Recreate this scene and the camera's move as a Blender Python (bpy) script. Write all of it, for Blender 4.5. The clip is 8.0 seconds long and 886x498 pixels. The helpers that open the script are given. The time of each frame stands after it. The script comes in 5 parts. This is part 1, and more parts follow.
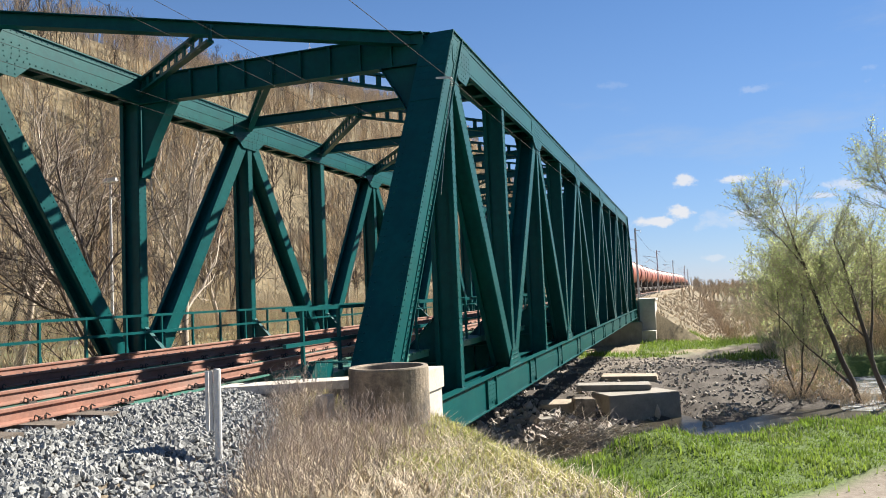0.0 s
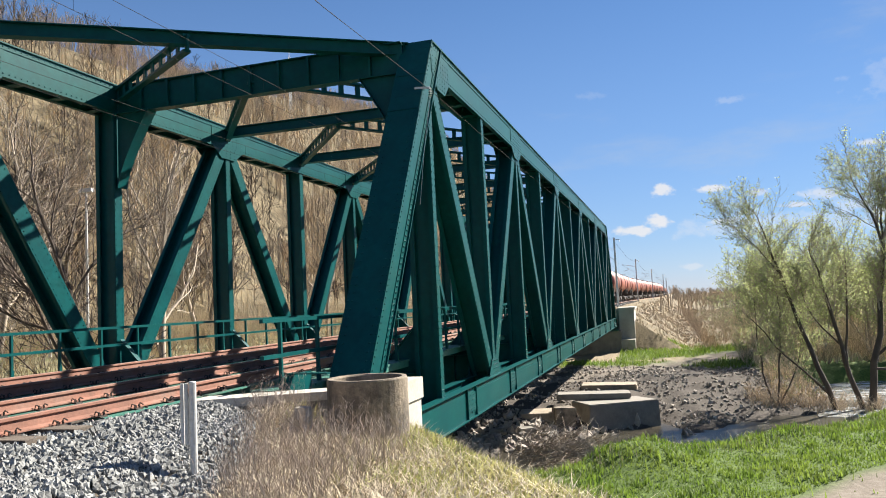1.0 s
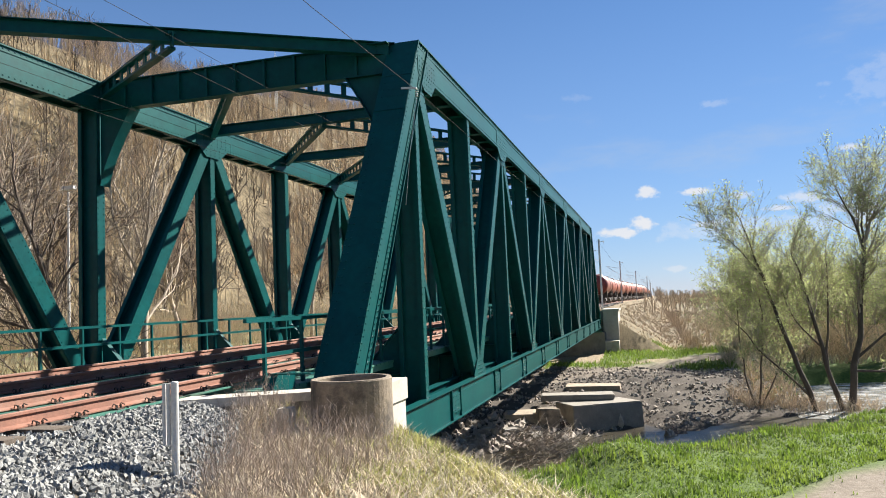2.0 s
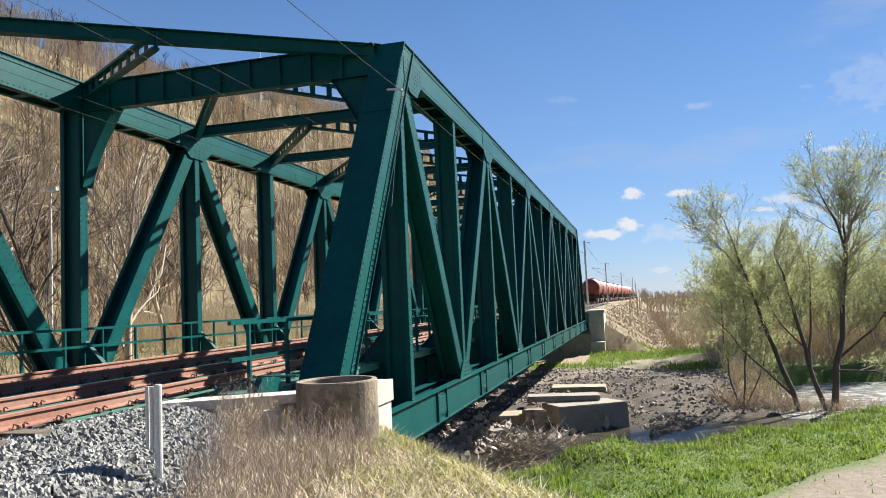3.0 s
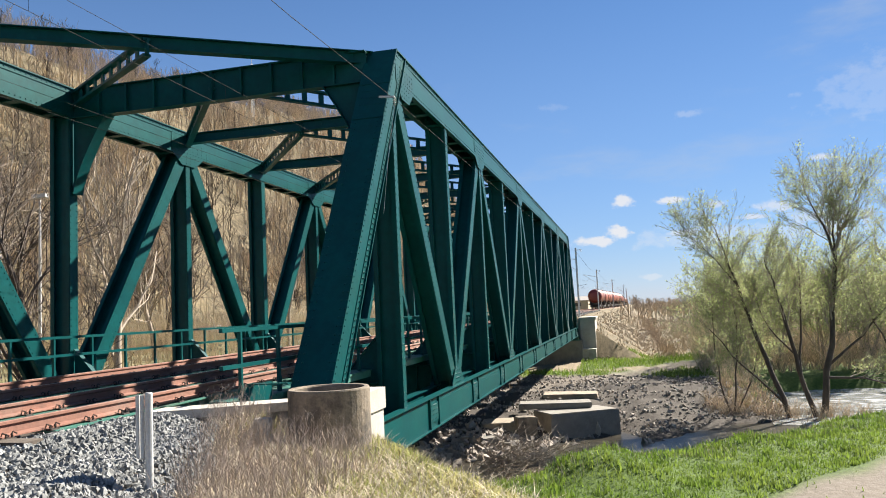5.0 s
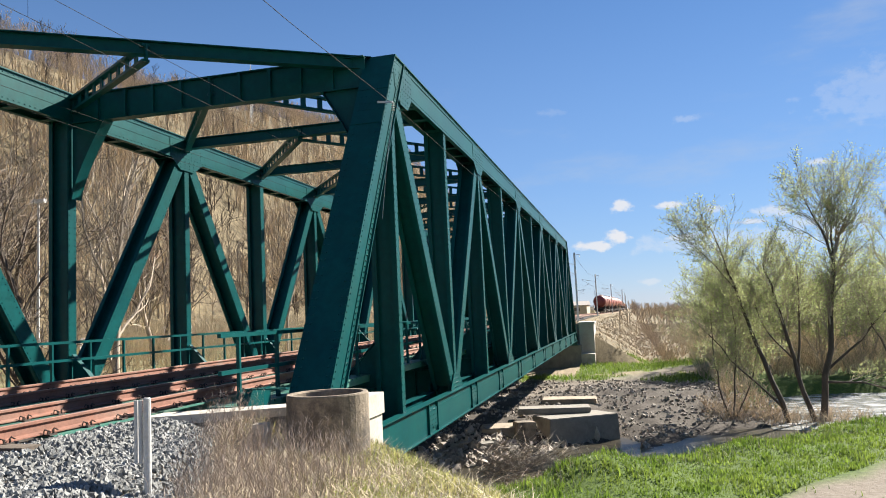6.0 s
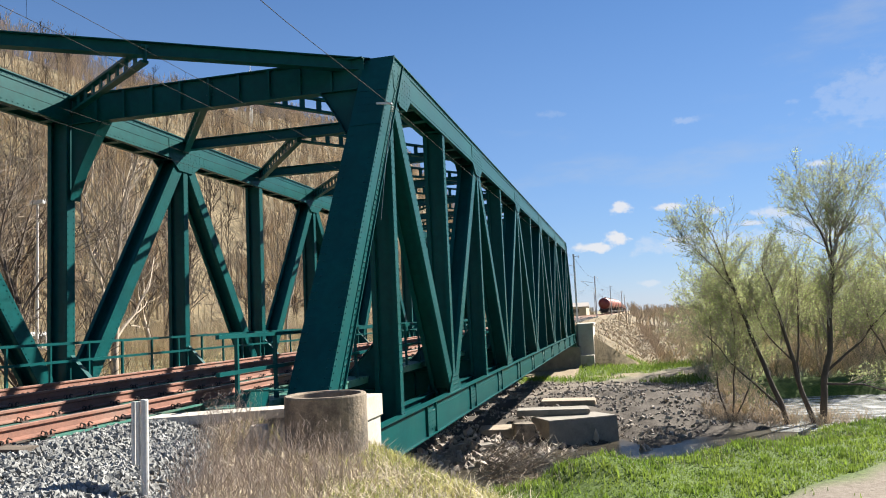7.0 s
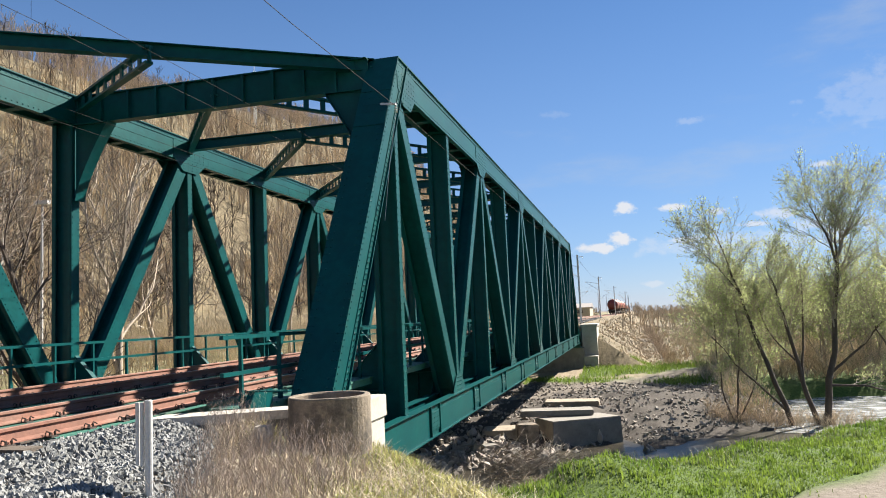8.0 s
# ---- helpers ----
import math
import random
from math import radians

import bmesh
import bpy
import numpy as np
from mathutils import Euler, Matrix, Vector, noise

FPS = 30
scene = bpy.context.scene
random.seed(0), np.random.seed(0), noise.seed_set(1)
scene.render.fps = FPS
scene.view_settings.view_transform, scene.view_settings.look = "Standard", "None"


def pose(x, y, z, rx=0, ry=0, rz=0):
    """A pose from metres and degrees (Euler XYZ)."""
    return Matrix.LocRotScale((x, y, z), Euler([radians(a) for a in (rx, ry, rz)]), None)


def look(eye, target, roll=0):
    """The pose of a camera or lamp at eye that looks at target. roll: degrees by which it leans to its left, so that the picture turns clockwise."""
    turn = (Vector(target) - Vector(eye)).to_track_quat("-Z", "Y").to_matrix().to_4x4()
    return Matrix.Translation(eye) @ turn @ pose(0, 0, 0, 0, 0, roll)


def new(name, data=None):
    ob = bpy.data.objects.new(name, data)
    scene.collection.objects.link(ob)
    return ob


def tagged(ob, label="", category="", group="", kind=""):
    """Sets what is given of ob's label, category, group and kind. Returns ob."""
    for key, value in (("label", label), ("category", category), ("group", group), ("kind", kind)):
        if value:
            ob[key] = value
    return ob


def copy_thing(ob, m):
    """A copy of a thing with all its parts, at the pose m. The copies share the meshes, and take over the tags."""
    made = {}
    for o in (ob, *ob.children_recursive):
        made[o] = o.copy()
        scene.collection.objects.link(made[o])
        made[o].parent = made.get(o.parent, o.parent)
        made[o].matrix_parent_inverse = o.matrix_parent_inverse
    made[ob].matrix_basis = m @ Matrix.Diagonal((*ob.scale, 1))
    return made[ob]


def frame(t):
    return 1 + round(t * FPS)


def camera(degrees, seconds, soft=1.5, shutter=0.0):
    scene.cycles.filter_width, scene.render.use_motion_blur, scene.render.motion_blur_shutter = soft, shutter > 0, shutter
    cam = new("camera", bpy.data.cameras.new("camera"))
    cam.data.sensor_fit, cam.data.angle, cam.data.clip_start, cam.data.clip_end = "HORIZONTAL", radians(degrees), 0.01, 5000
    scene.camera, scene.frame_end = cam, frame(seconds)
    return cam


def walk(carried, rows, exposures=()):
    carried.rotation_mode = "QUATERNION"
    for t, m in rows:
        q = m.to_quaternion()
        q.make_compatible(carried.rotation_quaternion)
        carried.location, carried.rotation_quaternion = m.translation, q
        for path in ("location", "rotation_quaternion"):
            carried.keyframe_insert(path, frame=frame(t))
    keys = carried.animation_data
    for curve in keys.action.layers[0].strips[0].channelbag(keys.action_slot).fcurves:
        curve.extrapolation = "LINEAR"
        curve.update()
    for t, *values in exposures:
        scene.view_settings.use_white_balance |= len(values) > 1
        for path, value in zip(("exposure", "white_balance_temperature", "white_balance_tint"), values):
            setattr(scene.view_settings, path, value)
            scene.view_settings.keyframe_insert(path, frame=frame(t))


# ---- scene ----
cam = camera(61.63, 8.0, soft=1.0)
walk(cam, [
    (0.0, pose(0.000, 0.000, 0.940, 93.57, 2.47, 18.40)),
    (0.5, pose(0.005, 0.020, 0.948, 93.94, 2.82, 17.62)),
    (1.0, pose(0.014, 0.027, 0.944, 94.25, 2.78, 16.90)),
    (1.5, pose(0.006, 0.034, 0.944, 94.26, 2.57, 16.32)),
    (3.0, pose(0.018, 0.044, 0.946, 94.31, 2.60, 14.69)),
    (3.5, pose(0.019, 0.038, 0.951, 94.38, 2.65, 14.35)),
    (4.0, pose(0.010, 0.050, 0.951, 94.49, 2.64, 14.16)),
    (4.5, pose(-0.003, 0.056, 0.949, 94.63, 2.65, 14.07)),
    (6.0, pose(0.002, 0.046, 0.946, 95.21, 2.72, 13.93)),
    (6.5, pose(0.007, 0.061, 0.943, 95.28, 2.77, 13.88)),
    (7.0, pose(0.015, 0.053, 0.948, 95.31, 2.66, 13.88)),
    (7.5, pose(0.016, 0.059, 0.948, 95.32, 2.64, 13.96)),
    (8.0, pose(0.005, 0.065, 0.954, 95.36, 2.59, 14.15)),
])

# ---- light: clear spring sky, sun ahead and to the side ----
SUN_AZ, SUN_EL = radians(34), radians(36)
sun_way = Vector((math.sin(SUN_AZ) * math.cos(SUN_EL), math.cos(SUN_AZ) * math.cos(SUN_EL), math.sin(SUN_EL)))
sun = new("sun", bpy.data.lights.new("sun", "SUN"))
sun.data.energy, sun.data.angle, sun.data.color = 5.0, radians(0.6), (1.0, 0.93, 0.82)
sun.matrix_world = look(sun_way * 100, (0, 0, 0))

world = bpy.data.worlds.new("sky")
scene.world = world
world.use_nodes = True


def build_sky(tree):
    n, l = tree.nodes, tree.links
    n.clear()
    out, bg = n.new("ShaderNodeOutputWorld"), n.new("ShaderNodeBackground")
    sky = n.new("ShaderNodeTexSky")
    sky.sky_type, sky.sun_disc = "NISHITA", False
    sky.sun_elevation, sky.sun_rotation = SUN_EL, SUN_AZ
    sky.air_density, sky.dust_density, sky.ozone_density = 1.0, 0.0, 4.0
    bg.inputs["Strength"].default_value = 0.050
    co = n.new("ShaderNodeTexCoord")
    last = sky.outputs[0]

    def math_node(op, a, b):
        m = n.new("ShaderNodeMath")
        m.operation = op
        for i, v in enumerate((a, b)):
            if isinstance(v, (int, float)):
                m.inputs[i].default_value = v
            else:
                l.new(v, m.inputs[i])
        return m.outputs[0]

    def over(base, fac, colour):
        mix = n.new("ShaderNodeMix")
        mix.data_type = "RGBA"
        l.new(fac, mix.inputs["Factor"])
        l.new(base, mix.inputs["A"])
        mix.inputs["B"].default_value = (*colour, 1)
        return mix.outputs["Result"]

    def ramp(value, lo, hi):
        r = n.new("ShaderNodeMapRange")
        l.new(value, r.inputs["Value"])
        r.inputs["From Min"].default_value, r.inputs["From Max"].default_value = lo, hi
        r.interpolation_type = "SMOOTHSTEP"
        return r.outputs[0]

    def noise_at(scale, detail, stretch=(1, 1, 1)):
        mp = n.new("ShaderNodeMapping")
        mp.inputs["Scale"].default_value = stretch
        l.new(co.outputs["Generated"], mp.inputs["Vector"])
        t = n.new("ShaderNodeTexNoise")
        t.inputs["Scale"].default_value, t.inputs["Detail"].default_value = scale, detail
        t.inputs["Roughness"].default_value = 0.6
        l.new(mp.outputs[0], t.inputs["Vector"])
        return t.outputs["Fac"]

    sep = n.new("ShaderNodeSeparateXYZ")
    l.new(co.outputs["Generated"], sep.inputs[0])
    # haze towards the horizon
    haze = ramp(sep.outputs["Z"], 0.62, 0.0)
    last = over(last, math_node("ADD", math_node("MULTIPLY", haze, 0.42), 0.10), (4.9, 6.8, 9.4))
    tone = n.new("ShaderNodeHueSaturation")
    tone.inputs["Saturation"].default_value = 1.22
    l.new(last, tone.inputs["Color"])
    cast = n.new("ShaderNodeMix")
    cast.data_type, cast.blend_type = "RGBA", "MULTIPLY"
    cast.inputs["Factor"].default_value = 1.0
    cast.inputs["B"].default_value = (0.98, 0.97, 1.09, 1)
    l.new(tone.outputs[0], cast.inputs["A"])
    last = cast.outputs["Result"]
    # thin high veils
    veil = ramp(noise_at(2.6, 8, (1, 1, 3.5)), 0.50, 0.78)
    last = over(last, math_node("MULTIPLY", veil, 0.5), (6.3, 6.8, 7.4))
    # small fair-weather clouds low over the horizon
    fluff = noise_at(48, 8, (1, 1, 1.5))
    for az, el, w, h, dense in CLOUDS:
        vx, vy, vz = math.sin(radians(az)) * math.cos(radians(el)), math.cos(radians(az)) * math.cos(radians(el)), math.sin(radians(el))
        mp = n.new("ShaderNodeMapping")
        mp.vector_type = "TEXTURE"
        mp.inputs["Location"].default_value = (vx, vy, vz)
        mp.inputs["Rotation"].default_value = (0, 0, radians(-az))
        mp.inputs["Scale"].default_value = (radians(w), radians(w), radians(h))
        l.new(co.outputs["Generated"], mp.inputs["Vector"])
        ln = n.new("ShaderNodeVectorMath")
        ln.operation = "LENGTH"
        l.new(mp.outputs[0], ln.inputs[0])
        d = math_node("ADD", ln.outputs["Value"], math_node("MULTIPLY", math_node("SUBTRACT", fluff, 0.5), 2.6))
        last = over(last, math_node("MULTIPLY", ramp(d, 1.0, 0.35), dense), (9.4, 9.4, 9.6))
    dim = n.new("ShaderNodeVectorMath")
    dim.operation = "SCALE"
    dim.inputs["Scale"].default_value = 0.51
    l.new(last, dim.inputs[0])
    l.new(dim.outputs[0], bg.inputs["Color"])
    l.new(bg.outputs[0], out.inputs[0])


# clouds: bearing right of the bridge axis, height, half width, half height, in degrees, and density
CLOUDS = [(0.1, 7.6, 0.8, 0.55, 0.85), (3.7, 7.4, 1.1, 0.34, 0.85), (-0.3, 5.3, 1.2, 0.55, 0.9), (-2.2, 4.75, 2.0, 0.42, 0.85), (10.4, 6.4, 1.3, 0.50, 0.6), (9.0, 5.7, 1.3, 0.24, 0.7),
          (13.8, 9.4, 1.0, 0.28, 0.7), (6.4, 6.8, 1.0, 0.28, 0.5), (4.0, 5.0, 1.2, 0.25, 0.5), (1.7, 1.9, 1.1, 0.3, 0.4), (17.5, 13.5, 4.5, 2.4, 0.16), (8.0, 4.6, 9.0, 1.0, 0.28), (14.0, 5.2, 3.0, 0.8, 0.45),
          (-5.0, 15.0, 1.2, 0.35, 0.10), (5.0, 13.5, 1.6, 0.4, 0.2), (20.0, 7.5, 3.0, 0.9, 0.5), (-60.0, 12.0, 4.0, 1.0, 0.6), (60.0, 9.0, 5.0, 1.0, 0.6), (140.0, 14.0, 6.0, 1.5, 0.6), (-140.0, 10.0, 5.0, 1.2, 0.6)]
build_sky(world.node_tree)
scene.view_settings.exposure = 1.85


# ---- materials ----
def material(name, colours, scale=3.0, rough=0.8, metal=0.0, bump=0.3, bump_scale=None, fine=None, per_object=0.0, per_island=0.0, stretch=(1, 1, 1), dirt=None, dirt_amount=0.4, spec=0.5):
    """A surface with a coarse variation between its colours, a finer grain, optional stains, and a relief."""
    m = bpy.data.materials.new(name)
    m.use_nodes = True
    n, l = m.node_tree.nodes, m.node_tree.links
    b = n["Principled BSDF"]
    b.inputs["Roughness"].default_value, b.inputs["Metallic"].default_value = rough, metal
    b.inputs["Specular IOR Level"].default_value = spec
    co = n.new("ShaderNodeTexCoord")
    geo = n.new("ShaderNodeNewGeometry")
    mp = n.new("ShaderNodeMapping")
    mp.inputs["Scale"].default_value = stretch
    l.new(geo.outputs["Position"] if not per_object < 0 else co.outputs["Object"], mp.inputs["Vector"])

    def tex(s, detail=4, r=0.6):
        t = n.new("ShaderNodeTexNoise")
        t.inputs["Scale"].default_value, t.inputs["Detail"].default_value, t.inputs["Roughness"].default_value = s, detail, r
        l.new(mp.outputs[0], t.inputs["Vector"])
        return t.outputs["Fac"]

    coarse = tex(scale)
    r = n.new("ShaderNodeValToRGB")
    k = len(colours)
    while len(r.color_ramp.elements) < k:
        r.color_ramp.elements.new(0.5)
    for i, c in enumerate(colours):
        r.color_ramp.elements[i].position = 0.3 + 0.4 * i / max(1, k - 1)
        r.color_ramp.elements[i].color = (*c, 1)
    l.new(coarse, r.inputs["Fac"])
    col = r.outputs["Color"]
    grain = tex(fine or scale * 14, 3, 0.7)

    def shade(base, fac, lo, hi):
        mr = n.new("ShaderNodeMapRange")
        l.new(fac, mr.inputs["Value"])
        mr.inputs["To Min"].default_value, mr.inputs["To Max"].default_value = lo, hi
        mr.clamp = False
        mm = n.new("ShaderNodeMix")
        mm.data_type, mm.blend_type = "RGBA", "MULTIPLY"
        mm.inputs["Factor"].default_value = 1
        l.new(base, mm.inputs["A"])
        l.new(mr.outputs[0], mm.inputs["B"])
        return mm.outputs["Result"]

    col = shade(col, grain, 0.65, 1.35)
    if per_object > 0:
        oi = n.new("ShaderNodeObjectInfo")
        col = shade(col, oi.outputs["Random"], 1 - per_object, 1 + per_object)
    if per_island > 0:
        col = shade(col, geo.outputs["Random Per Island"], 1 - per_island, 1 + per_island)
    if dirt:
        st = tex(scale * 0.6 + 0.7, 8, 0.65)
        mr = n.new("ShaderNodeMapRange")
        l.new(st, mr.inputs["Value"])
        mr.inputs["From Min"].default_value, mr.inputs["From Max"].default_value, mr.inputs["To Max"].default_value = 0.5, 0.68, dirt_amount
        mm = n.new("ShaderNodeMix")
        mm.data_type = "RGBA"
        l.new(mr.outputs[0], mm.inputs["Factor"])
        l.new(col, mm.inputs["A"])
        mm.inputs["B"].default_value = (*dirt, 1)
        col = mm.outputs["Result"]
    l.new(col, b.inputs["Base Color"])
    if bump:
        bp = n.new("ShaderNodeBump")
        bp.inputs["Strength"].default_value, bp.inputs["Distance"].default_value = bump, 0.02
        l.new(tex(bump_scale or scale * 8, 4, 0.65), bp.inputs["Height"])
        l.new(bp.outputs[0], b.inputs["Normal"])
    return m


GREEN = material("green_paint", [(0.0012, 0.049, 0.054), (0.0030, 0.066, 0.065)], 0.8, 0.36, 0, 0.05, 30, 6, dirt=(0.005, 0.044, 0.044), dirt_amount=0.5, spec=0.13)
GREEN_DULL = material("weathered_green_paint", [(0.024, 0.128, 0.096), (0.040, 0.152, 0.120)], 1.5, 0.55, 0, 0.1, 25, 9, dirt=(0.096, 0.080, 0.048), dirt_amount=0.5)
RUST = material("rusty_rail", [(0.145, 0.068, 0.048), (0.221, 0.098, 0.066), (0.204, 0.126, 0.098)], 1.2, 0.75, 0.1, 0.2, 40, 20, dirt=(0.102, 0.051, 0.034))
RAILTOP = material("polished_rail_head", [(0.234, 0.187, 0.164), (0.281, 0.234, 0.211)], 2, 0.35, 0.7, 0.05)
CLIP = material("black_clip", [(0.023, 0.020, 0.017), (0.047, 0.031, 0.023)], 8, 0.7)
TIMBER = material("weathered_sleeper", [(0.070, 0.055, 0.043), (0.117, 0.094, 0.074)], 3, 0.9, stretch=(1, 6, 6))
CONCRETE = material("concrete", [(0.163, 0.149, 0.130), (0.226, 0.208, 0.180)], 1.4, 0.9, 0, 0.35, 18, 22, dirt=(0.096, 0.084, 0.068), dirt_amount=0.6)
CONCRETE_PALE = material("pale_concrete", [(0.369, 0.339, 0.295), (0.443, 0.413, 0.369)], 0.8, 0.9, 0, 0.2, 18, 22, dirt=(0.266, 0.244, 0.207), dirt_amount=0.5)
CONCRETE_OLD = material("stained_concrete", [(0.095, 0.078, 0.060), (0.270, 0.215, 0.155)], 3, 0.92, 0, 0.5, 22, 26, dirt=(0.035, 0.031, 0.027), dirt_amount=0.85)
STONE = material("ballast_stone", [(0.154, 0.157, 0.154), (0.224, 0.228, 0.221)], 5, 0.9, 0, 0.4, 60, 60, per_island=0.38)
ROCK = material("river_rock", [(0.187, 0.160, 0.133), (0.312, 0.273, 0.234)], 2, 0.9, 0, 0.5, 14, 20, per_island=0.35)
GALV = material("galvanised_steel", [(0.45, 0.46, 0.47), (0.54, 0.55, 0.56)], 6, 0.5, 0.4, 0.05)
WIRE = material("wire", [(0.023, 0.023, 0.023), (0.035, 0.034, 0.033)], 6, 0.9, 0, 0, spec=0.1)
WHITE = material("pale_grey_plastic", [(0.405, 0.405, 0.397), (0.467, 0.467, 0.459)], 2, 0.4, 0, 0.02)
BARK = material("grey_bark", [(0.203, 0.168, 0.129), (0.359, 0.304, 0.242)], 2.5, 0.95, 0, 0.5, 20, 18, stretch=(3, 3, 0.7))
BARK_DARK = material("dark_bark", [(0.055, 0.043, 0.033), (0.101, 0.078, 0.061)], 2.5, 0.95, 0, 0.5, 20, 18, stretch=(3, 3, 0.7))
TWIG = material("bare_twigs", [(0.393, 0.306, 0.206), (0.524, 0.422, 0.295)], 0.05, 0.95, 0, 0, None, 0.6, per_island=0.55)
TWIG_PALE = material("pale_bare_stems", [(0.463, 0.374, 0.250), (0.624, 0.525, 0.366)], 0.05, 0.95, 0, 0, None, 0.6, per_island=0.35)
STRAW = material("dry_grass", [(0.384, 0.320, 0.224), (0.486, 0.422, 0.320)], 0.9, 0.9, 0, 0, None, 5, per_island=0.4)
STALK = material("dry_stalks", [(0.330, 0.266, 0.215), (0.444, 0.373, 0.307)], 0.9, 0.9, 0, 0, None, 5, per_island=0.4)
WATER = material("stream_water", [(0.034, 0.030, 0.022), (0.053, 0.046, 0.034)], 0.4, 0.32, 0, 0.6, 5.0, 2, spec=0.10)


def leafy(name, colours, scale, glow=0.5):
    """Thin leaves and blades that let light through."""
    m = material(name, colours, scale, 0.6, 0, 0, None, scale * 8, per_island=0.35)
    n, l = m.node_tree.nodes, m.node_tree.links
    b = n["Principled BSDF"]
    t, mix = n.new("ShaderNodeBsdfTranslucent"), n.new("ShaderNodeMixShader")
    l.new(b.inputs["Base Color"].links[0].from_socket, t.inputs["Color"])
    mix.inputs["Fac"].default_value = glow
    l.new(b.outputs[0], mix.inputs[1])
    l.new(t.outputs[0], mix.inputs[2])
    l.new(mix.outputs[0], n["Material Output"].inputs["Surface"])
    return m


GRASS = leafy("fresh_grass", [(0.079, 0.141, 0.016), (0.164, 0.220, 0.039)], 0.7)
GRASS_MIX = leafy("mixed_grass", [(0.243, 0.262, 0.077), (0.371, 0.345, 0.153)], 0.9)
LEAF = leafy("young_willow_leaves", [(0.255, 0.295, 0.114), (0.348, 0.374, 0.188)], 0.4, 0.6)
LEAF_DARK = leafy("hedge_leaves", [(0.094, 0.133, 0.039), (0.172, 0.211, 0.070)], 0.3)


# ---- geometry helpers ----
class Geo:
    """A mesh in the making: vertices, faces and a material number for each face."""

    def __init__(self):
        self.v, self.f, self.m, self.mat = [], [], [], 0

    def add(self, verts, faces):
        o = len(self.v)
        self.v.extend(tuple(p) for p in verts)
        for f in faces:
            self.f.append(tuple(i + o for i in f))
            self.m.append(self.mat)

    def box(self, x0, x1, y0, y1, z0, z1):
        self.add([(x0, y0, z0), (x1, y0, z0), (x1, y1, z0), (x0, y1, z0), (x0, y0, z1), (x1, y0, z1), (x1, y1, z1), (x0, y1, z1)],
                 [(3, 2, 1, 0), (4, 5, 6, 7), (0, 1, 5, 4), (1, 2, 6, 5), (2, 3, 7, 6), (3, 0, 4, 7)])

    def bar(self, p, q, side, a0, a1, b0, b1):
        """A straight bar from p to q. side: the direction of its a axis; the b axis is square to it and to the bar."""
        p, q, side = Vector(p), Vector(q), Vector(side)
        way = (q - p).normalized()
        a = (side - way * side.dot(way)).normalized()
        b = way.cross(a)
        vs = [e + a * s + b * t for e in (p, q) for s, t in ((a0, b0), (a1, b0), (a1, b1), (a0, b1))]
        self.add(vs, [(3, 2, 1, 0), (4, 5, 6, 7), (0, 1, 5, 4), (1, 2, 6, 5), (2, 3, 7, 6), (3, 0, 4, 7)])

    def prism(self, outline, way):
        """A flat outline (points in space) made thick along way."""
        k, way = len(outline), Vector(way)
        pts = [Vector(p) for p in outline]
        self.add(pts + [p + way for p in pts], [tuple(range(k - 1, -1, -1)), tuple(range(k, 2 * k))] + [(i, (i + 1) % k, k + (i + 1) % k, k + i) for i in range(k)])

    def ibeam(self, p, q, up, h, w, t):
        """A rolled I-beam from p to q, in one piece."""
        p, q, up = Vector(p), Vector(q), Vector(up)
        way = (q - p).normalized()
        b = (up - way * up.dot(way)).normalized()
        a = way.cross(b)
        prof = [(-w, -h), (w, -h), (w, -h + t), (t / 2, -h + t), (t / 2, h - t), (w, h - t), (w, h), (-w, h), (-w, h - t), (-t / 2, h - t), (-t / 2, -h + t), (-w, -h + t)]
        k = len(prof)
        self.add([e + a * x + b * y for e in (p, q) for x, y in prof], [tuple(range(k - 1, -1, -1)), tuple(range(k, 2 * k))] + [(i, (i + 1) % k, k + (i + 1) % k, k + i) for i in range(k)])

    def tube(self, path, radii, n=6, caps=True):
        path = [Vector(p) for p in path]
        if isinstance(radii, (int, float)):
            radii = [radii] * len(path)
        rings = []
        for i, p in enumerate(path):
            way = (path[min(i + 1, len(path) - 1)] - path[max(i - 1, 0)]).normalized()
            a = way.cross(Vector((0.31, 0.17, 0.93)) if abs(way.z) < 0.9 else Vector((1, 0, 0))).normalized()
            b = way.cross(a)
            rings.append([p + (a * math.cos(6.28318 * k / n) + b * math.sin(6.28318 * k / n)) * radii[i] for k in range(n)])
        fs = []
        for i in range(len(path) - 1):
            for k in range(n):
                fs.append((i * n + k, i * n + (k + 1) % n, (i + 1) * n + (k + 1) % n, (i + 1) * n + k))
        if caps:
            fs += [tuple(range(n - 1, -1, -1)), tuple((len(path) - 1) * n + k for k in range(n))]
        self.add([v for r in rings for v in r], fs)

    def lathe(self, profile, n=24, centre=(0, 0, 0)):
        cx, cy, cz = centre
        vs = [(cx + r * math.cos(6.28318 * k / n), cy + r * math.sin(6.28318 * k / n), cz + z) for r, z in profile for k in range(n)]
        fs = [(i * n + k, i * n + (k + 1) % n, (i + 1) * n + (k + 1) % n, (i + 1) * n + k) for i in range(len(profile) - 1) for k in range(n)]
        self.add(vs, fs)

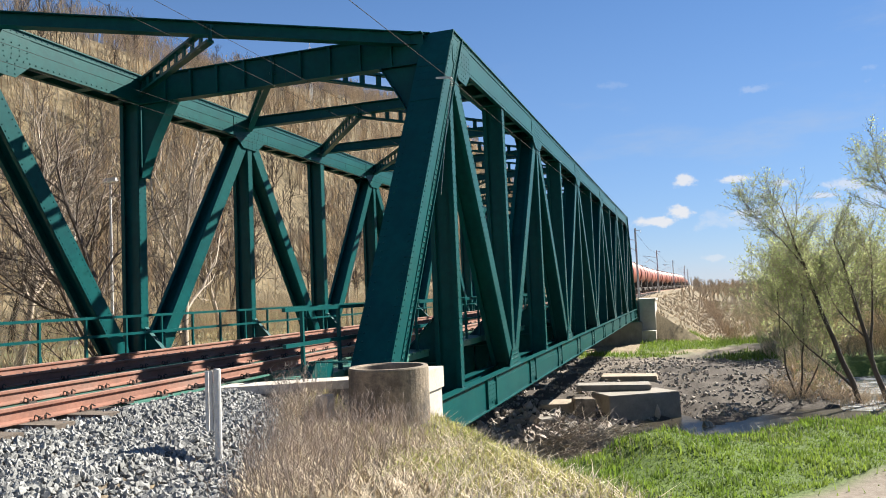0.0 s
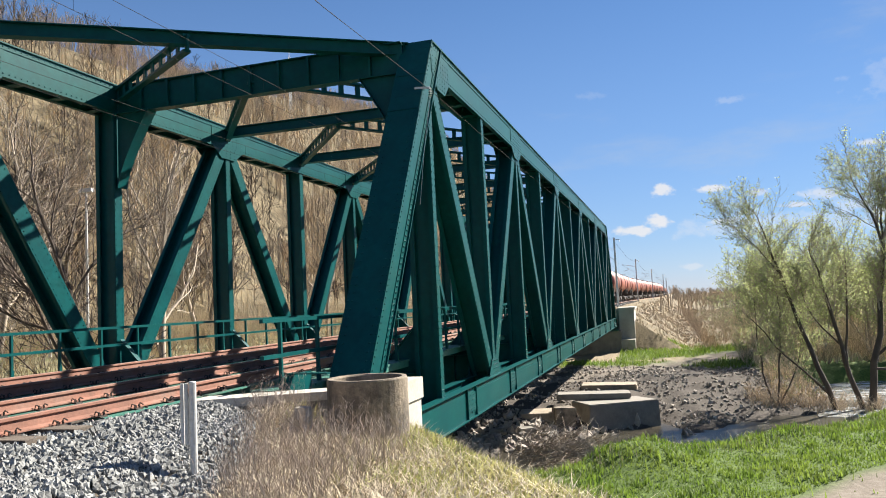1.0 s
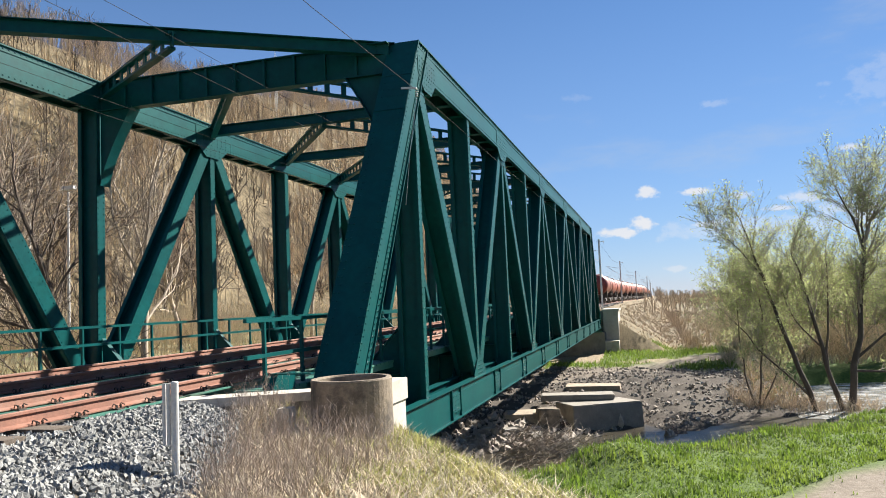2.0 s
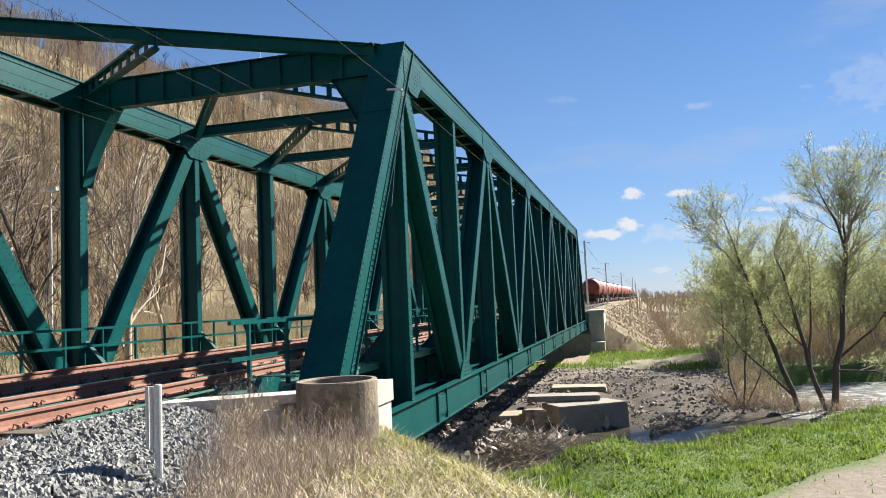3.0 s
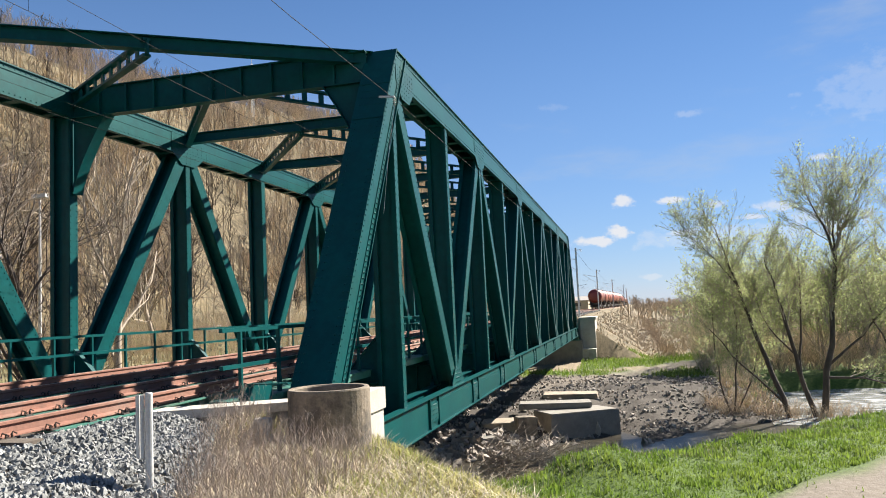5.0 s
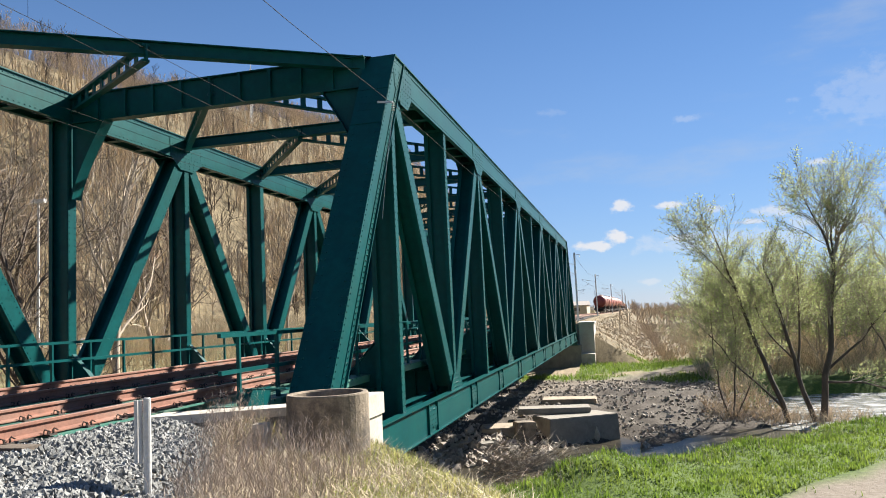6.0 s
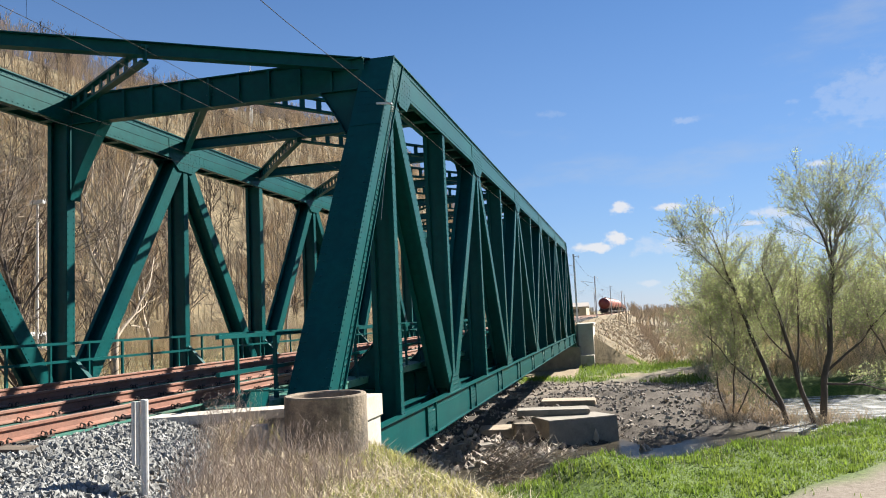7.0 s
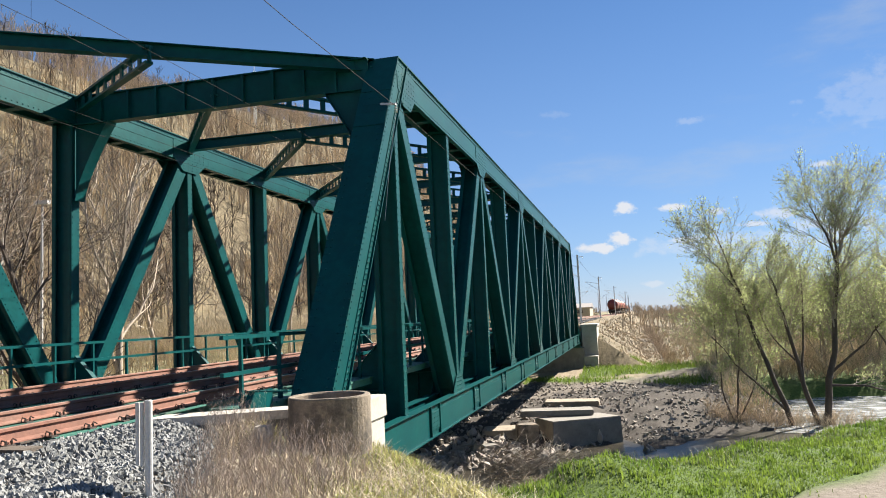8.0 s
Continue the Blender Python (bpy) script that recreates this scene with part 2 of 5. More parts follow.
    def rivet(self, p, way, r=0.02):
        p, way = Vector(p), Vector(way).normalized()
        a = way.cross(Vector((0.3, 0.5, 0.81))).normalized()
        b = way.cross(a)
        vs = [p + (a * math.cos(t * 1.25664) + b * math.sin(t * 1.25664)) * r for t in range(5)]
        vs += [p + way * r * 0.6 + (a * math.cos(t * 1.25664) + b * math.sin(t * 1.25664)) * r * 0.6 for t in range(5)]
        self.add(vs, [(i, (i + 1) % 5, 5 + (i + 1) % 5, 5 + i) for i in range(5)] + [(5, 6, 7, 8, 9)])

    def rivets(self, p, q, way, step=0.11, r=0.02):
        p, q = Vector(p), Vector(q)
        k = max(1, int((q - p).length / step))
        for i in range(k + 1):
            self.rivet(p.lerp(q, i / k), way, r)

    def stone(self, p, r, rng, flat=0.75):
        """A broken stone: an uneven octahedron with cut corners."""
        p = Vector(p)
        m = Euler((rng.uniform(0, 6.3), rng.uniform(0, 6.3), rng.uniform(0, 6.3))).to_matrix()
        s = Vector((rng.uniform(0.8, 1.3), rng.uniform(0.7, 1.0), rng.uniform(0.5, 0.9) * flat / 0.75))
        base = [(1, 0, 0), (-1, 0, 0), (0, 1, 0), (0, -1, 0), (0, 0, 1), (0, 0, -1), (0.6, 0.6, 0.5), (-0.6, 0.6, -0.5)]
        vs = []
        for b in base:
            d = Vector(b) * rng.uniform(0.75, 1.2) * r
            vs.append(p + m @ Vector((d.x * s.x, d.y * s.y, d.z * s.z)))
        self.add(vs, [(0, 6, 4), (6, 2, 4), (2, 1, 4), (1, 3, 4), (3, 0, 4), (0, 2, 6), (2, 0, 5), (7, 2, 5), (1, 7, 5), (2, 7, 1), (3, 1, 5), (0, 3, 5)])

    def blade(self, p, h, w, lean, az):
        """A grass blade of two bent pieces."""
        x, y, z = p
        cx, cy = math.cos(az), math.sin(az)
        dx, dy = -cy * lean * h, cx * lean * h
        self.add([(x - cx * w, y - cy * w, z), (x + cx * w, y + cy * w, z), (x + cx * w * 0.7 + dx * 0.4, y + cy * w * 0.7 + dy * 0.4, z + h * 0.6),
                  (x - cx * w * 0.7 + dx * 0.4, y - cy * w * 0.7 + dy * 0.4, z + h * 0.6), (x + dx, y + dy, z + h)], [(0, 1, 2, 3), (3, 2, 4)])

    def mesh(self, name, mats, origin=(0, 0, 0), smooth=False):
        me = bpy.data.meshes.new(name)
        v = np.array(self.v, dtype=np.float64).reshape(-1, 3) - np.array(origin)
        me.from_pydata(v.tolist(), [], self.f)
        for m in (mats if isinstance(mats, (list, tuple)) else [mats]):
            me.materials.append(m)
        if any(self.m):
            me.polygons.foreach_set("material_index", self.m)
        if smooth:
            me.polygons.foreach_set("use_smooth", [True] * len(self.f))
        me.update()
        return me


def part(name, geo, mats, parent, label="", smooth=False):
    """One mesh under a thing; the geometry is given in the world, the parent stands unturned."""
    origin = Vector(parent.get("at", (0, 0, 0)))
    ob = new(name, geo.mesh(name, mats, origin, smooth))
    ob.parent = parent
    ob["at"] = tuple(origin)
    if label:
        ob["label"] = label
    return ob


def thing(name, at, label, category, group="", kind=""):
    ob = new(name)
    ob.location = at
    ob["at"] = tuple(at)
    ob.empty_display_size = 0.3
    return tagged(ob, label, category, group, kind)


def solid(name, geo, mats, label, category, group="", kind="", smooth=False, at=None):
    """A thing of one mesh."""
    at = at or (0, 0, 0)
    ob = new(name, geo.mesh(name, mats, at, smooth))
    ob.location = at
    return tagged(ob, label, category, group, kind)


def step(t):
    t = max(0.0, min(1.0, t))
    return t * t * (3 - 2 * t)


def rough_noise(x, y, s, seed=0.0):
    return noise.noise(Vector((x * s, y * s, seed)))


# ---- the lie of the land; the rail heads on the bridge are at z = 0 ----
EYE_GROUND = -0.66


def track_x(y):
    """The axis between the two tracks."""
    return -9.06 + 4.2 * step((y - 125) / 150) + 1.5 * step((y - 300) / 400)


def bank_side(x, y):
    """Metres past the edge of the grass bank, towards the stream."""
    return -0.70 * (x + 2.6) + 0.714 * (y - 19.9)


def shoulder_side(x, y):
    """Metres past the shoulder of the embankment, away from the camera."""
    return 0.78 * (x + 0.6) + 0.627 * (y - 6.2)


def river_side(x, y):
    """Metres from the middle line of the river."""
    if x < 13:
        return math.hypot(x - 13, y - 48.7)
    return abs(y - 48.7 - 0.05 * (x - 13))


def hill(x, y):
    base = -62
    d = base - x
    if d <= 0:
        return 0.0
    end = 1 - step((y - 420) / 420)
    crest = (60 + 0.165 * max(0.0, y)) * end
    h = crest * (1 - math.exp(-((d / 52.0) ** 1.25)))
    return h + 3.5 * rough_noise(x, y, 0.035, 3) * min(1, d / 30) + 7 * rough_noise(x, y, 0.011, 8) * min(1, d / 60)


def ground_z(x, y):
    # valley floor
    z = -4.4 + 0.25 * rough_noise(x, y, 0.11) + 0.5 * rough_noise(x, y, 0.02, 5) * step((y - 60) / 60)
    d2 = bank_side(x, y)
    # the stream between the grass bank and the stony shore
    if -8 < d2 < 40 and -60 < x < 14:
        bed = -5.75 + 0.2 * rough_noise(x, y, 0.5, 2)
        far = step((d2 - 5.6 - 2.4 * step((1.0 - x) / 2)) / 9)
        z = min(z, bed + (z - bed) * far) if d2 > 4 else z
        if d2 > 7:
            z += 0.22 * rough_noise(x, y, 0.9, 4) * step((d2 - 7) / 2) * (1 - step((y - 62) / 6)) + 0.10 * rough_noise(x, y, 2.3, 14) * step((d2 - 7) / 2)
    if d2 <= 4:
        top = -3.55 + 0.13 * rough_noise(x, y, 0.35, 6) + math.exp(-((d2 + 0.7) / 1.5) ** 2) * (0.08 + 0.60 * math.exp(-((0.714 * (x + 2.6) + 0.7 * (y - 19.9) - 1.6) / 1.5) ** 2) + 0.25 * rough_noise(x, y, 0.45, 9))
        z = top + (-5.75 - top) * step((d2 + 0.4) / 3.6)
    elif d2 < 6:
        z = min(z, -5.7)
    # river
    if x > 0:
        r = river_side(x, y)
        z = min(z, -6.2 + (z + 6.2) * step((r - 3.6) / 3.6))
    # formation of the line
    c = track_x(y)
    off = abs(x - c)
    skew = 0.55 * (max(-16.0, min(-4.5, x)) + 4.77)
    on_line = not (9.9 + skew < y < 73.0 + skew)
    if on_line:
        toe = -0.42 - max(0.0, off - 4.15) / 1.55
        if y > 72.9:
            toe += 0.30 * step((4.8 - off) / 0.6)
            toe += 0.35 * rough_noise(x, y, 0.22, 7) * step((off - 4.2) / 2)
        z = max(z, toe) if off > 4.15 or y > 72.9 else -0.42
        # ballast bed up to the abutment
        if y < 60 and -12.4 < x < -4.6:
            z = max(z, min(-0.25, -0.25 - (x + 6.0) * 0.42))
    # the shoulder on which the camera stands, with the cone down to the stream
    s = shoulder_side(x, y)
    if x > -13.5 and y < 30:
        cone = EYE_GROUND + 0.07 * rough_noise(x, y, 0.8, 1) - 0.60 * max(0.0, s) - 0.16 * max(0.0, min(1.0, s + 1.5))
        if x < -4.3:
            cone -= 1.4 * max(0.0, y - 10.1 - skew)
        z = max(z, cone)
    # behind the far truss: verge, road and wooded hill
    if x < -13.5:
        w = step((-13.5 - x) / 6)
        verge = -1.5 - 1.0 * w + 0.3 * rough_noise(x, y, 0.15, 12)
        k = step((-x - 24) / 10)
        side = verge * (1 - k) + (-1.1) * k + hill(x, y)
        span = step((y - 14) / 6) * (1 - step((y - 60) / 8))
        side = side - 3.0 * span * step((-x - 13.5) / 3) * (1 - step((-x - 20) / 9))
        if on_line and off < 9:
            z = max(-0.42 - max(0.0, off - 4.15) / 1.55, side) if off > 4.15 else z
        else:
            blend = step((-13.5 - x) / 3)
            z = z * (1 - blend) + side * blend
    return z


def axis(stops):
    out = []
    for (a, b, s) in stops:
        k = max(1, int(round((b - a) / s)))
        out += [a + (b - a) * i / k for i in range(k)]
    return out + [stops[-1][1]]


def zones(x, y, z):
    """How much fresh grass, bare mud and trodden path the ground carries here."""
    d2, s = bank_side(x, y), shoulder_side(x, y)
    n1 = rough_noise(x, y, 0.6, 20)
    green = mud = path = 0.0
    if y < 45 and d2 < 4:
        green = step((s - 2.2 + n1) / 2.5) * (1 - step((d2 - 1.2) / 1.5))
        mud = step((d2 - 1.0) / 1.5)
    elif d2 >= 4 and y < 62 and x > -14:
        mud = 1 - step((y - 56 - 2 * n1 + 0.9 * max(0, x)) / 5)
        green = 1 - mud
    if 56 < y < 90 and -4.5 < x < 14 and z < -3.2:
        green = max(green, 0.9 * step((8 - abs(y - 70 - x * 0.3) + 3 * n1) / 4))
    if y > 72 and z > -3.4:
        green = 0.06
    pd = 0.749 * (x - 2.01) + -0.662 * (y - 17.74)
    if x > -1 and y < 60:
        path = step((pd + 0.1 + 0.35 * n1) / 0.7) * (1 - step((pd - 3.4) / 0.8))
    # dirt lane along the far bank
    pl = (x + 3.0) * 0.80 - (y - 50) * 0.6
    if 44 < y < 110 and x < 40:
        lane = step((2.0 - abs(pl + 3.5) + 0.8 * n1) / 1.0)
        path = max(path, 0.8 * lane)
    if x > 8 and y > 30 and d2 > -30:
        green = max(green, 0.5 + 0.5 * n1)
    if -12.4 < x < -4.7 and y < 11 and z > -0.75:
        mud, green = 1.0, 0.0
    if x < -14:
        green = 0.35 + 0.5 * n1 if x > -46 else 0.08 + 0.2 * max(0, n1)
    return min(1, max(0, green)), min(1, max(0, mud)), min(1, max(0, path))


def build_ground():
    xs = axis([(-2600, -600, 250), (-600, -240, 40), (-240, -60, 8), (-60, -14, 1.5), (-14, -7, 0.7), (-7, 6, 0.22), (6, 20, 0.7), (20, 60, 3), (60, 240, 15), (240, 2600, 200)])
    ys = axis([(-400, -40, 40), (-40, 0, 4), (0, 4, 0.6), (4, 14, 0.22), (14, 40, 0.4), (40, 80, 0.7), (80, 200, 4), (200, 600, 16), (600, 3600, 200)])
    v, col = [], []
    for y in ys:
        for x in xs:
            z = ground_z(x, y)
            v.append((x, y, z))
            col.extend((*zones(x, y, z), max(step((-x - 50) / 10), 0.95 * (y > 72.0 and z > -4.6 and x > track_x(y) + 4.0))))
    nx = len(xs)
    f = [(j * nx + i, j * nx + i + 1, (j + 1) * nx + i + 1, (j + 1) * nx + i) for j in range(len(ys) - 1) for i in range(nx - 1)]
    me = bpy.data.meshes.new("ground")
    me.from_pydata(v, [], f)
    me.polygons.foreach_set("use_smooth", [True] * len(f))
    a = me.color_attributes.new("zones", "FLOAT_COLOR", "POINT")
    a.data.foreach_set("color", col)
    m = bpy.data.materials.new("earth")
    m.use_nodes = True
    n, l = m.node_tree.nodes, m.node_tree.links
    b = n["Principled BSDF"]
    b.inputs["Roughness"].default_value = 0.95
    b.inputs["Specular IOR Level"].default_value = 0.2
    geo, at, sep = n.new("ShaderNodeNewGeometry"), n.new("ShaderNodeVertexColor"), n.new("ShaderNodeSeparateColor")
    at.layer_name = "zones"
    l.new(at.outputs["Color"], sep.inputs[0])

    def tex(s, d=5):
        t = n.new("ShaderNodeTexNoise")
        t.inputs["Scale"].default_value, t.inputs["Detail"].default_value, t.inputs["Roughness"].default_value = s, d, 0.68
        l.new(geo.outputs["Position"], t.inputs["Vector"])
        return t.outputs["Fac"]

    def two(fac, a0, a1):
        r = n.new("ShaderNodeValToRGB")
        r.color_ramp.elements[0].position, r.color_ramp.elements[1].position = 0.36, 0.64
        r.color_ramp.elements[0].color, r.color_ramp.elements[1].color = (*a0, 1), (*a1, 1)
        l.new(fac, r.inputs[0])
        return r.outputs[0]

    def mix(fac, a0, a1):
        k = n.new("ShaderNodeMix")
        k.data_type = "RGBA"
        l.new(fac, k.inputs["Factor"])
        l.new(a0, k.inputs["A"])
        l.new(a1, k.inputs["B"])
        return k.outputs["Result"]

    fine, mid = tex(7), tex(0.9, 8)
    col = mix(mid, two(fine, (0.115, 0.091, 0.061), (0.231, 0.182, 0.122)), two(fine, (0.164, 0.128, 0.085), (0.304, 0.250, 0.170)))
    col = mix(sep.outputs[0], col, two(fine, (0.036, 0.065, 0.012), (0.084, 0.129, 0.025)))
    col = mix(sep.outputs[1], col, mix(mid, two(fine, (0.024, 0.019, 0.016), (0.067, 0.055, 0.044)), two(tex(11), (0.040, 0.033, 0.027), (0.112, 0.098, 0.085))))
    col = mix(sep.outputs[2], col, two(tex(6), (0.134, 0.111, 0.089), (0.186, 0.161, 0.134)))
    # upright noise streaks from near-black to tan, drawn like stems on the slopes
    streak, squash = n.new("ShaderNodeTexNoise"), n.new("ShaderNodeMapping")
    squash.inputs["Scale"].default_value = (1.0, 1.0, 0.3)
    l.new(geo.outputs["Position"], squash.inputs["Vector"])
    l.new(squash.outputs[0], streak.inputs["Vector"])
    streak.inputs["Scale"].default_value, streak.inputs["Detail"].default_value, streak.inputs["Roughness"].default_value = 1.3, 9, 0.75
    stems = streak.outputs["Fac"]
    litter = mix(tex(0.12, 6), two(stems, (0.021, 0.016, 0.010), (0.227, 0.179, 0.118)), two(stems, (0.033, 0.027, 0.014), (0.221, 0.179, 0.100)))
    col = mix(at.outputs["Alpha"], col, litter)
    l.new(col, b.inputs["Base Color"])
    bp = n.new("ShaderNodeBump")
    bp.inputs["Strength"].default_value, bp.inputs["Distance"].default_value = 0.7, 0.06
    l.new(tex(5, 6), bp.inputs["Height"])
    l.new(bp.outputs[0], b.inputs["Normal"])
    me.materials.append(m)
    ob = new("ground", me)
    tagged(ob, "earth bank with dry grass, mud, green turf and a wooded hillside", "ground", kind="structure")


build_ground()

# ---- water ----
g = Geo()
g.add([(-60, -6, -5.32), (150, -6, -5.32), (150, 85, -5.32), (-60, 85, -5.32)], [(0, 1, 2, 3)])
solid("water", g, WATER, "shallow murky stream and river water", "water", kind="structure")

g = Geo()
g.add([(6.5, 39.5, -5.30), (150, 39.5, -5.30), (150, 62, -5.30), (6.5, 62, -5.30)], [(0, 1, 2, 3)])
# the white in this colour stands in for sun glint, along with foam
RIVER_GLINT = material("glint_and_foam_water", [(0.08, 0.08, 0.07), (0.22, 0.23, 0.23), (0.72, 0.74, 0.76)], 1.6, 0.2, 0, 0.9, 3.0, 9, stretch=(0.6, 1.3, 1))
solid("water", g, RIVER_GLINT, "shallow river water with sun glint and foam painted white", "water", kind="structure")

# ---- truss bridge ----
PANEL, Y0 = 5.05, 15.8
Z_TOP, Z_CH, Z_BU, Z_BL = 7.03, 6.29, -1.10, -1.88
XR0, XR1 = -4.85, -5.47
XL0, XL1 = -13.35, -13.97


def yk(k):
    return Y0 + PANEL * k


bridge = thing("truss_bridge", (-9.41, yk(5), Z_BL), "dark green riveted steel through-truss railway bridge", "bridge")


def truss(xo, xi, first, out):
    """One truss. xo, xi: its outer and inner faces; first: the panel point of its near foot; out: +1 if the outer face looks to +x."""
    foot, head, tail, end = first, first + 1, first + 11, first + 12
    lo, hi = min(xo, xi), max(xo, xi)
    w = hi - lo
    # top chord: two webs, a cover plate that juts out, flange angles, stiffener splices
    g = Geo()
    ya, yb = yk(head) + 0.28, yk(tail) - 0.28
    g.box(lo - 0.05, hi + 0.05, ya, yb, Z_TOP - 0.03, Z_TOP)
    for x0 in (lo, hi - 0.03):
        g.box(x0, x0 + 0.03, ya, yb, Z_CH, Z_TOP - 0.03)
    for x0, x1 in ((lo - 0.015, lo), (hi, hi + 0.015)):
        g.box(x0, x1, ya, yb, Z_TOP - 0.15, Z_TOP - 0.03)
        g.box(x0, x1, ya, yb, Z_CH, Z_CH + 0.12)
    for x0, x1 in ((lo - 0.015, lo + 0.10), (hi - 0.10, hi + 0.015)):
        g.box(x0, x1, ya, yb, Z_CH - 0.015, Z_CH)
    y = ya + 0.6
    while y < yb - 0.6:
        g.box(lo + 0.03, hi - 0.03, y, y + 0.22, Z_CH - 0.002, Z_CH + 0.012)
        y += 1.22
    for s, x in ((-1, lo - 0.015), (1, hi + 0.015)):
        g.rivets((x, ya, Z_TOP - 0.085), (x, yb, Z_TOP - 0.085), (s, 0, 0), 0.16)
        g.rivets((x, ya, Z_CH + 0.06), (x, yb, Z_CH + 0.06), (s, 0, 0), 0.16)
    part("top_chord", g, GREEN, bridge)
    # gusset plates at the top and bottom joints
    for k in range(first, end + 1):
        y = yk(k)
        upper = (k - head) % 2 == 0 and head <= k <= tail
        lower = (k - foot) % 2 == 0
        if upper and k in (head, tail):
            y += 0.9 if k == head else -0.9
        for s, x in ((-1, lo - 0.014), (1, hi)):
            if upper:
                a = 0.9 if head < k < tail else 0.7
                g = Geo()
                g.prism([(x, y - a, Z_CH + 0.02), (x, y - a * 0.42, Z_CH - 0.34), (x, y + a * 0.42, Z_CH - 0.34), (x, y + a, Z_CH + 0.02), (x, y + a, Z_TOP - 0.16), (x, y - a, Z_TOP - 0.16)], (0.014, 0, 0))
                xs = x + (0.014 if s > 0 else 0)
                for i in range(7):
                    for zz in (Z_CH + 0.16, Z_CH + 0.28, Z_CH + 0.40):
                        g.rivet((xs, y - a * 0.85 + a * 1.7 * i / 6, zz), (s, 0, 0))
                for i in range(4):
                    for j in range(3):
                        g.rivet((xs, y - a * 0.4 + a * 0.8 * i / 3, Z_CH - 0.04 - 0.11 * j), (s, 0, 0))
                part("gusset_plate", g, GREEN, bridge)
            if lower:
                a = 0.72
                g = Geo()
                g.prism([(x, y - a, Z_BU - 0.1), (x, y + a, Z_BU - 0.1), (x, y + a, Z_BU + 0.08), (x, y + a * 0.4, Z_BU + 0.46), (x, y - a * 0.4, Z_BU + 0.46), (x, y - a, Z_BU + 0.08)], (0.014, 0, 0))
                xs = x + (0.014 if s > 0 else 0)
                for i in range(5):
                    for j in range(4):
                        g.rivet((xs, y - a * 0.35 + a * 0.7 * i / 4, Z_BU + 0.06 + 0.11 * j), (s, 0, 0))
                part("gusset_plate", g, GREEN, bridge)
    # bottom chord: webs, wide flanges, splices
    g = Geo()
    ya, yb = yk(foot) - 0.55, yk(end) + 0.55
    for x0 in (lo, hi - 0.03):
        g.box(x0, x0 + 0.03, ya, yb, Z_BL + 0.02, Z_BU - 0.02)
    for x0, x1 in ((lo - 0.10, lo + 0.12), (hi - 0.12, hi + 0.10)):
        g.box(x0, x1, ya, yb, Z_BU - 0.025, Z_BU)
        g.box(x0, x1, ya, yb, Z_BL, Z_BL + 0.025)
    for x0, x1 in ((lo - 0.016, lo), (hi, hi + 0.016)):
        g.box(x0, x1, ya, yb, Z_BU - 0.15, Z_BU - 0.025)
        g.box(x0, x1, ya, yb, Z_BL + 0.025, Z_BL + 0.15)
    for i, (t, zc) in enumerate(((0.30, 0.36), (0.52, 0.28), (0.75, 0.20))):
        for x0, x1 in ((lo - 0.016 - 0.012 * (i + 1), lo - 0.016 - 0.012 * i), (hi + 0.016 + 0.012 * i, hi + 0.016 + 0.012 * (i + 1))):
            inset = 3.2 + 4.6 * i
            g.box(x0, x1, ya + inset, yb - inset, Z_BL + 0.36 - zc + 0.03, Z_BL + 0.36 + zc - 0.03)
    for s, x in ((-1, lo - 0.016), (1, hi + 0.016)):
        g.rivets((x, ya, Z_BU - 0.085), (x, yb, Z_BU - 0.085), (s, 0, 0), 0.15)
        g.rivets((x, ya, Z_BL + 0.085), (x, yb, Z_BL + 0.085), (s, 0, 0), 0.15)
        for k in range(first, end):
            y = yk(k) + PANEL * 0.42
            xx0, xx1 = (x - 0.045, x) if s < 0 else (x, x + 0.045)
            g.box(xx0, xx1, y - 0.35, y + 0.35, Z_BL + 0.17, Z_BU - 0.17)
            for e in (-0.42, 0.42):
                g.box(xx0 - 0.02, xx1 + 0.02, y + e - 0.02, y + e + 0.02, Z_BL + 0.03, Z_BU - 0.03)
            for j in range(4):
                for dy in (-0.28, -0.14, 0.0, 0.14, 0.28):
                    g.rivet((x + s * 0.045, y + dy, Z_BL + 0.23 + 0.11 * j), (s, 0, 0), 0.017)
    part("bottom_chord", g, GREEN, bridge)

    # web members
    def member(name, p, q, depth, wide, plate=None):
        """An H of two flanged sides joined by a web across the truss. p, q: axis ends in the truss's middle plane."""
        g = Geo()
        p, q = Vector(p), Vector(q)
        way = (q - p).normalized()
        side = Vector((1, 0, 0))
        up = way.cross(side)
        h = wide / 2
        g.bar(p, q, side, -h + 0.02, h - 0.02, -0.012, 0.012)
        for s in (-1, 1):
            a0, a1 = (s * h - 0.012, s * h + 0.012)
            g.bar(p, q, side, a0, a1, -depth / 2, depth / 2)
            b0, b1 = (h - 0.10, h - 0.012) if s > 0 else (-h + 0.012, -h + 0.10)
            for e in (-1, 1):
                g.bar(p, q, side, min(b0, b1), max(b0, b1), e * depth / 2 - 0.008 - (0.016 if e > 0 else 0), e * depth / 2 + 0.008 - (0.0 if e > 0 else -0.016))
            for e in (-1, 1):
                o = side * (s * (h + 0.012)) + up * (e * depth * 0.36)
                g.rivets(p + o, q + o, side * s, 0.15)
        if plate:
            for e in (-1, 1):
                if plate == "both" or e < 0:
                    g.bar(p, q, side, -h - 0.012, h + 0.012, e * depth / 2 - 0.01, e * depth / 2 + 0.01)
        part(name, g, GREEN, bridge)

    xm = (lo + hi) / 2
    for k in range(first + 1, end):
        upper = (k - head) % 2 == 0
        member("vertical", (xm, yk(k), Z_BU - 0.3), (xm, yk(k), Z_CH + 0.05), 0.24 if upper else 0.27, w - 0.06)
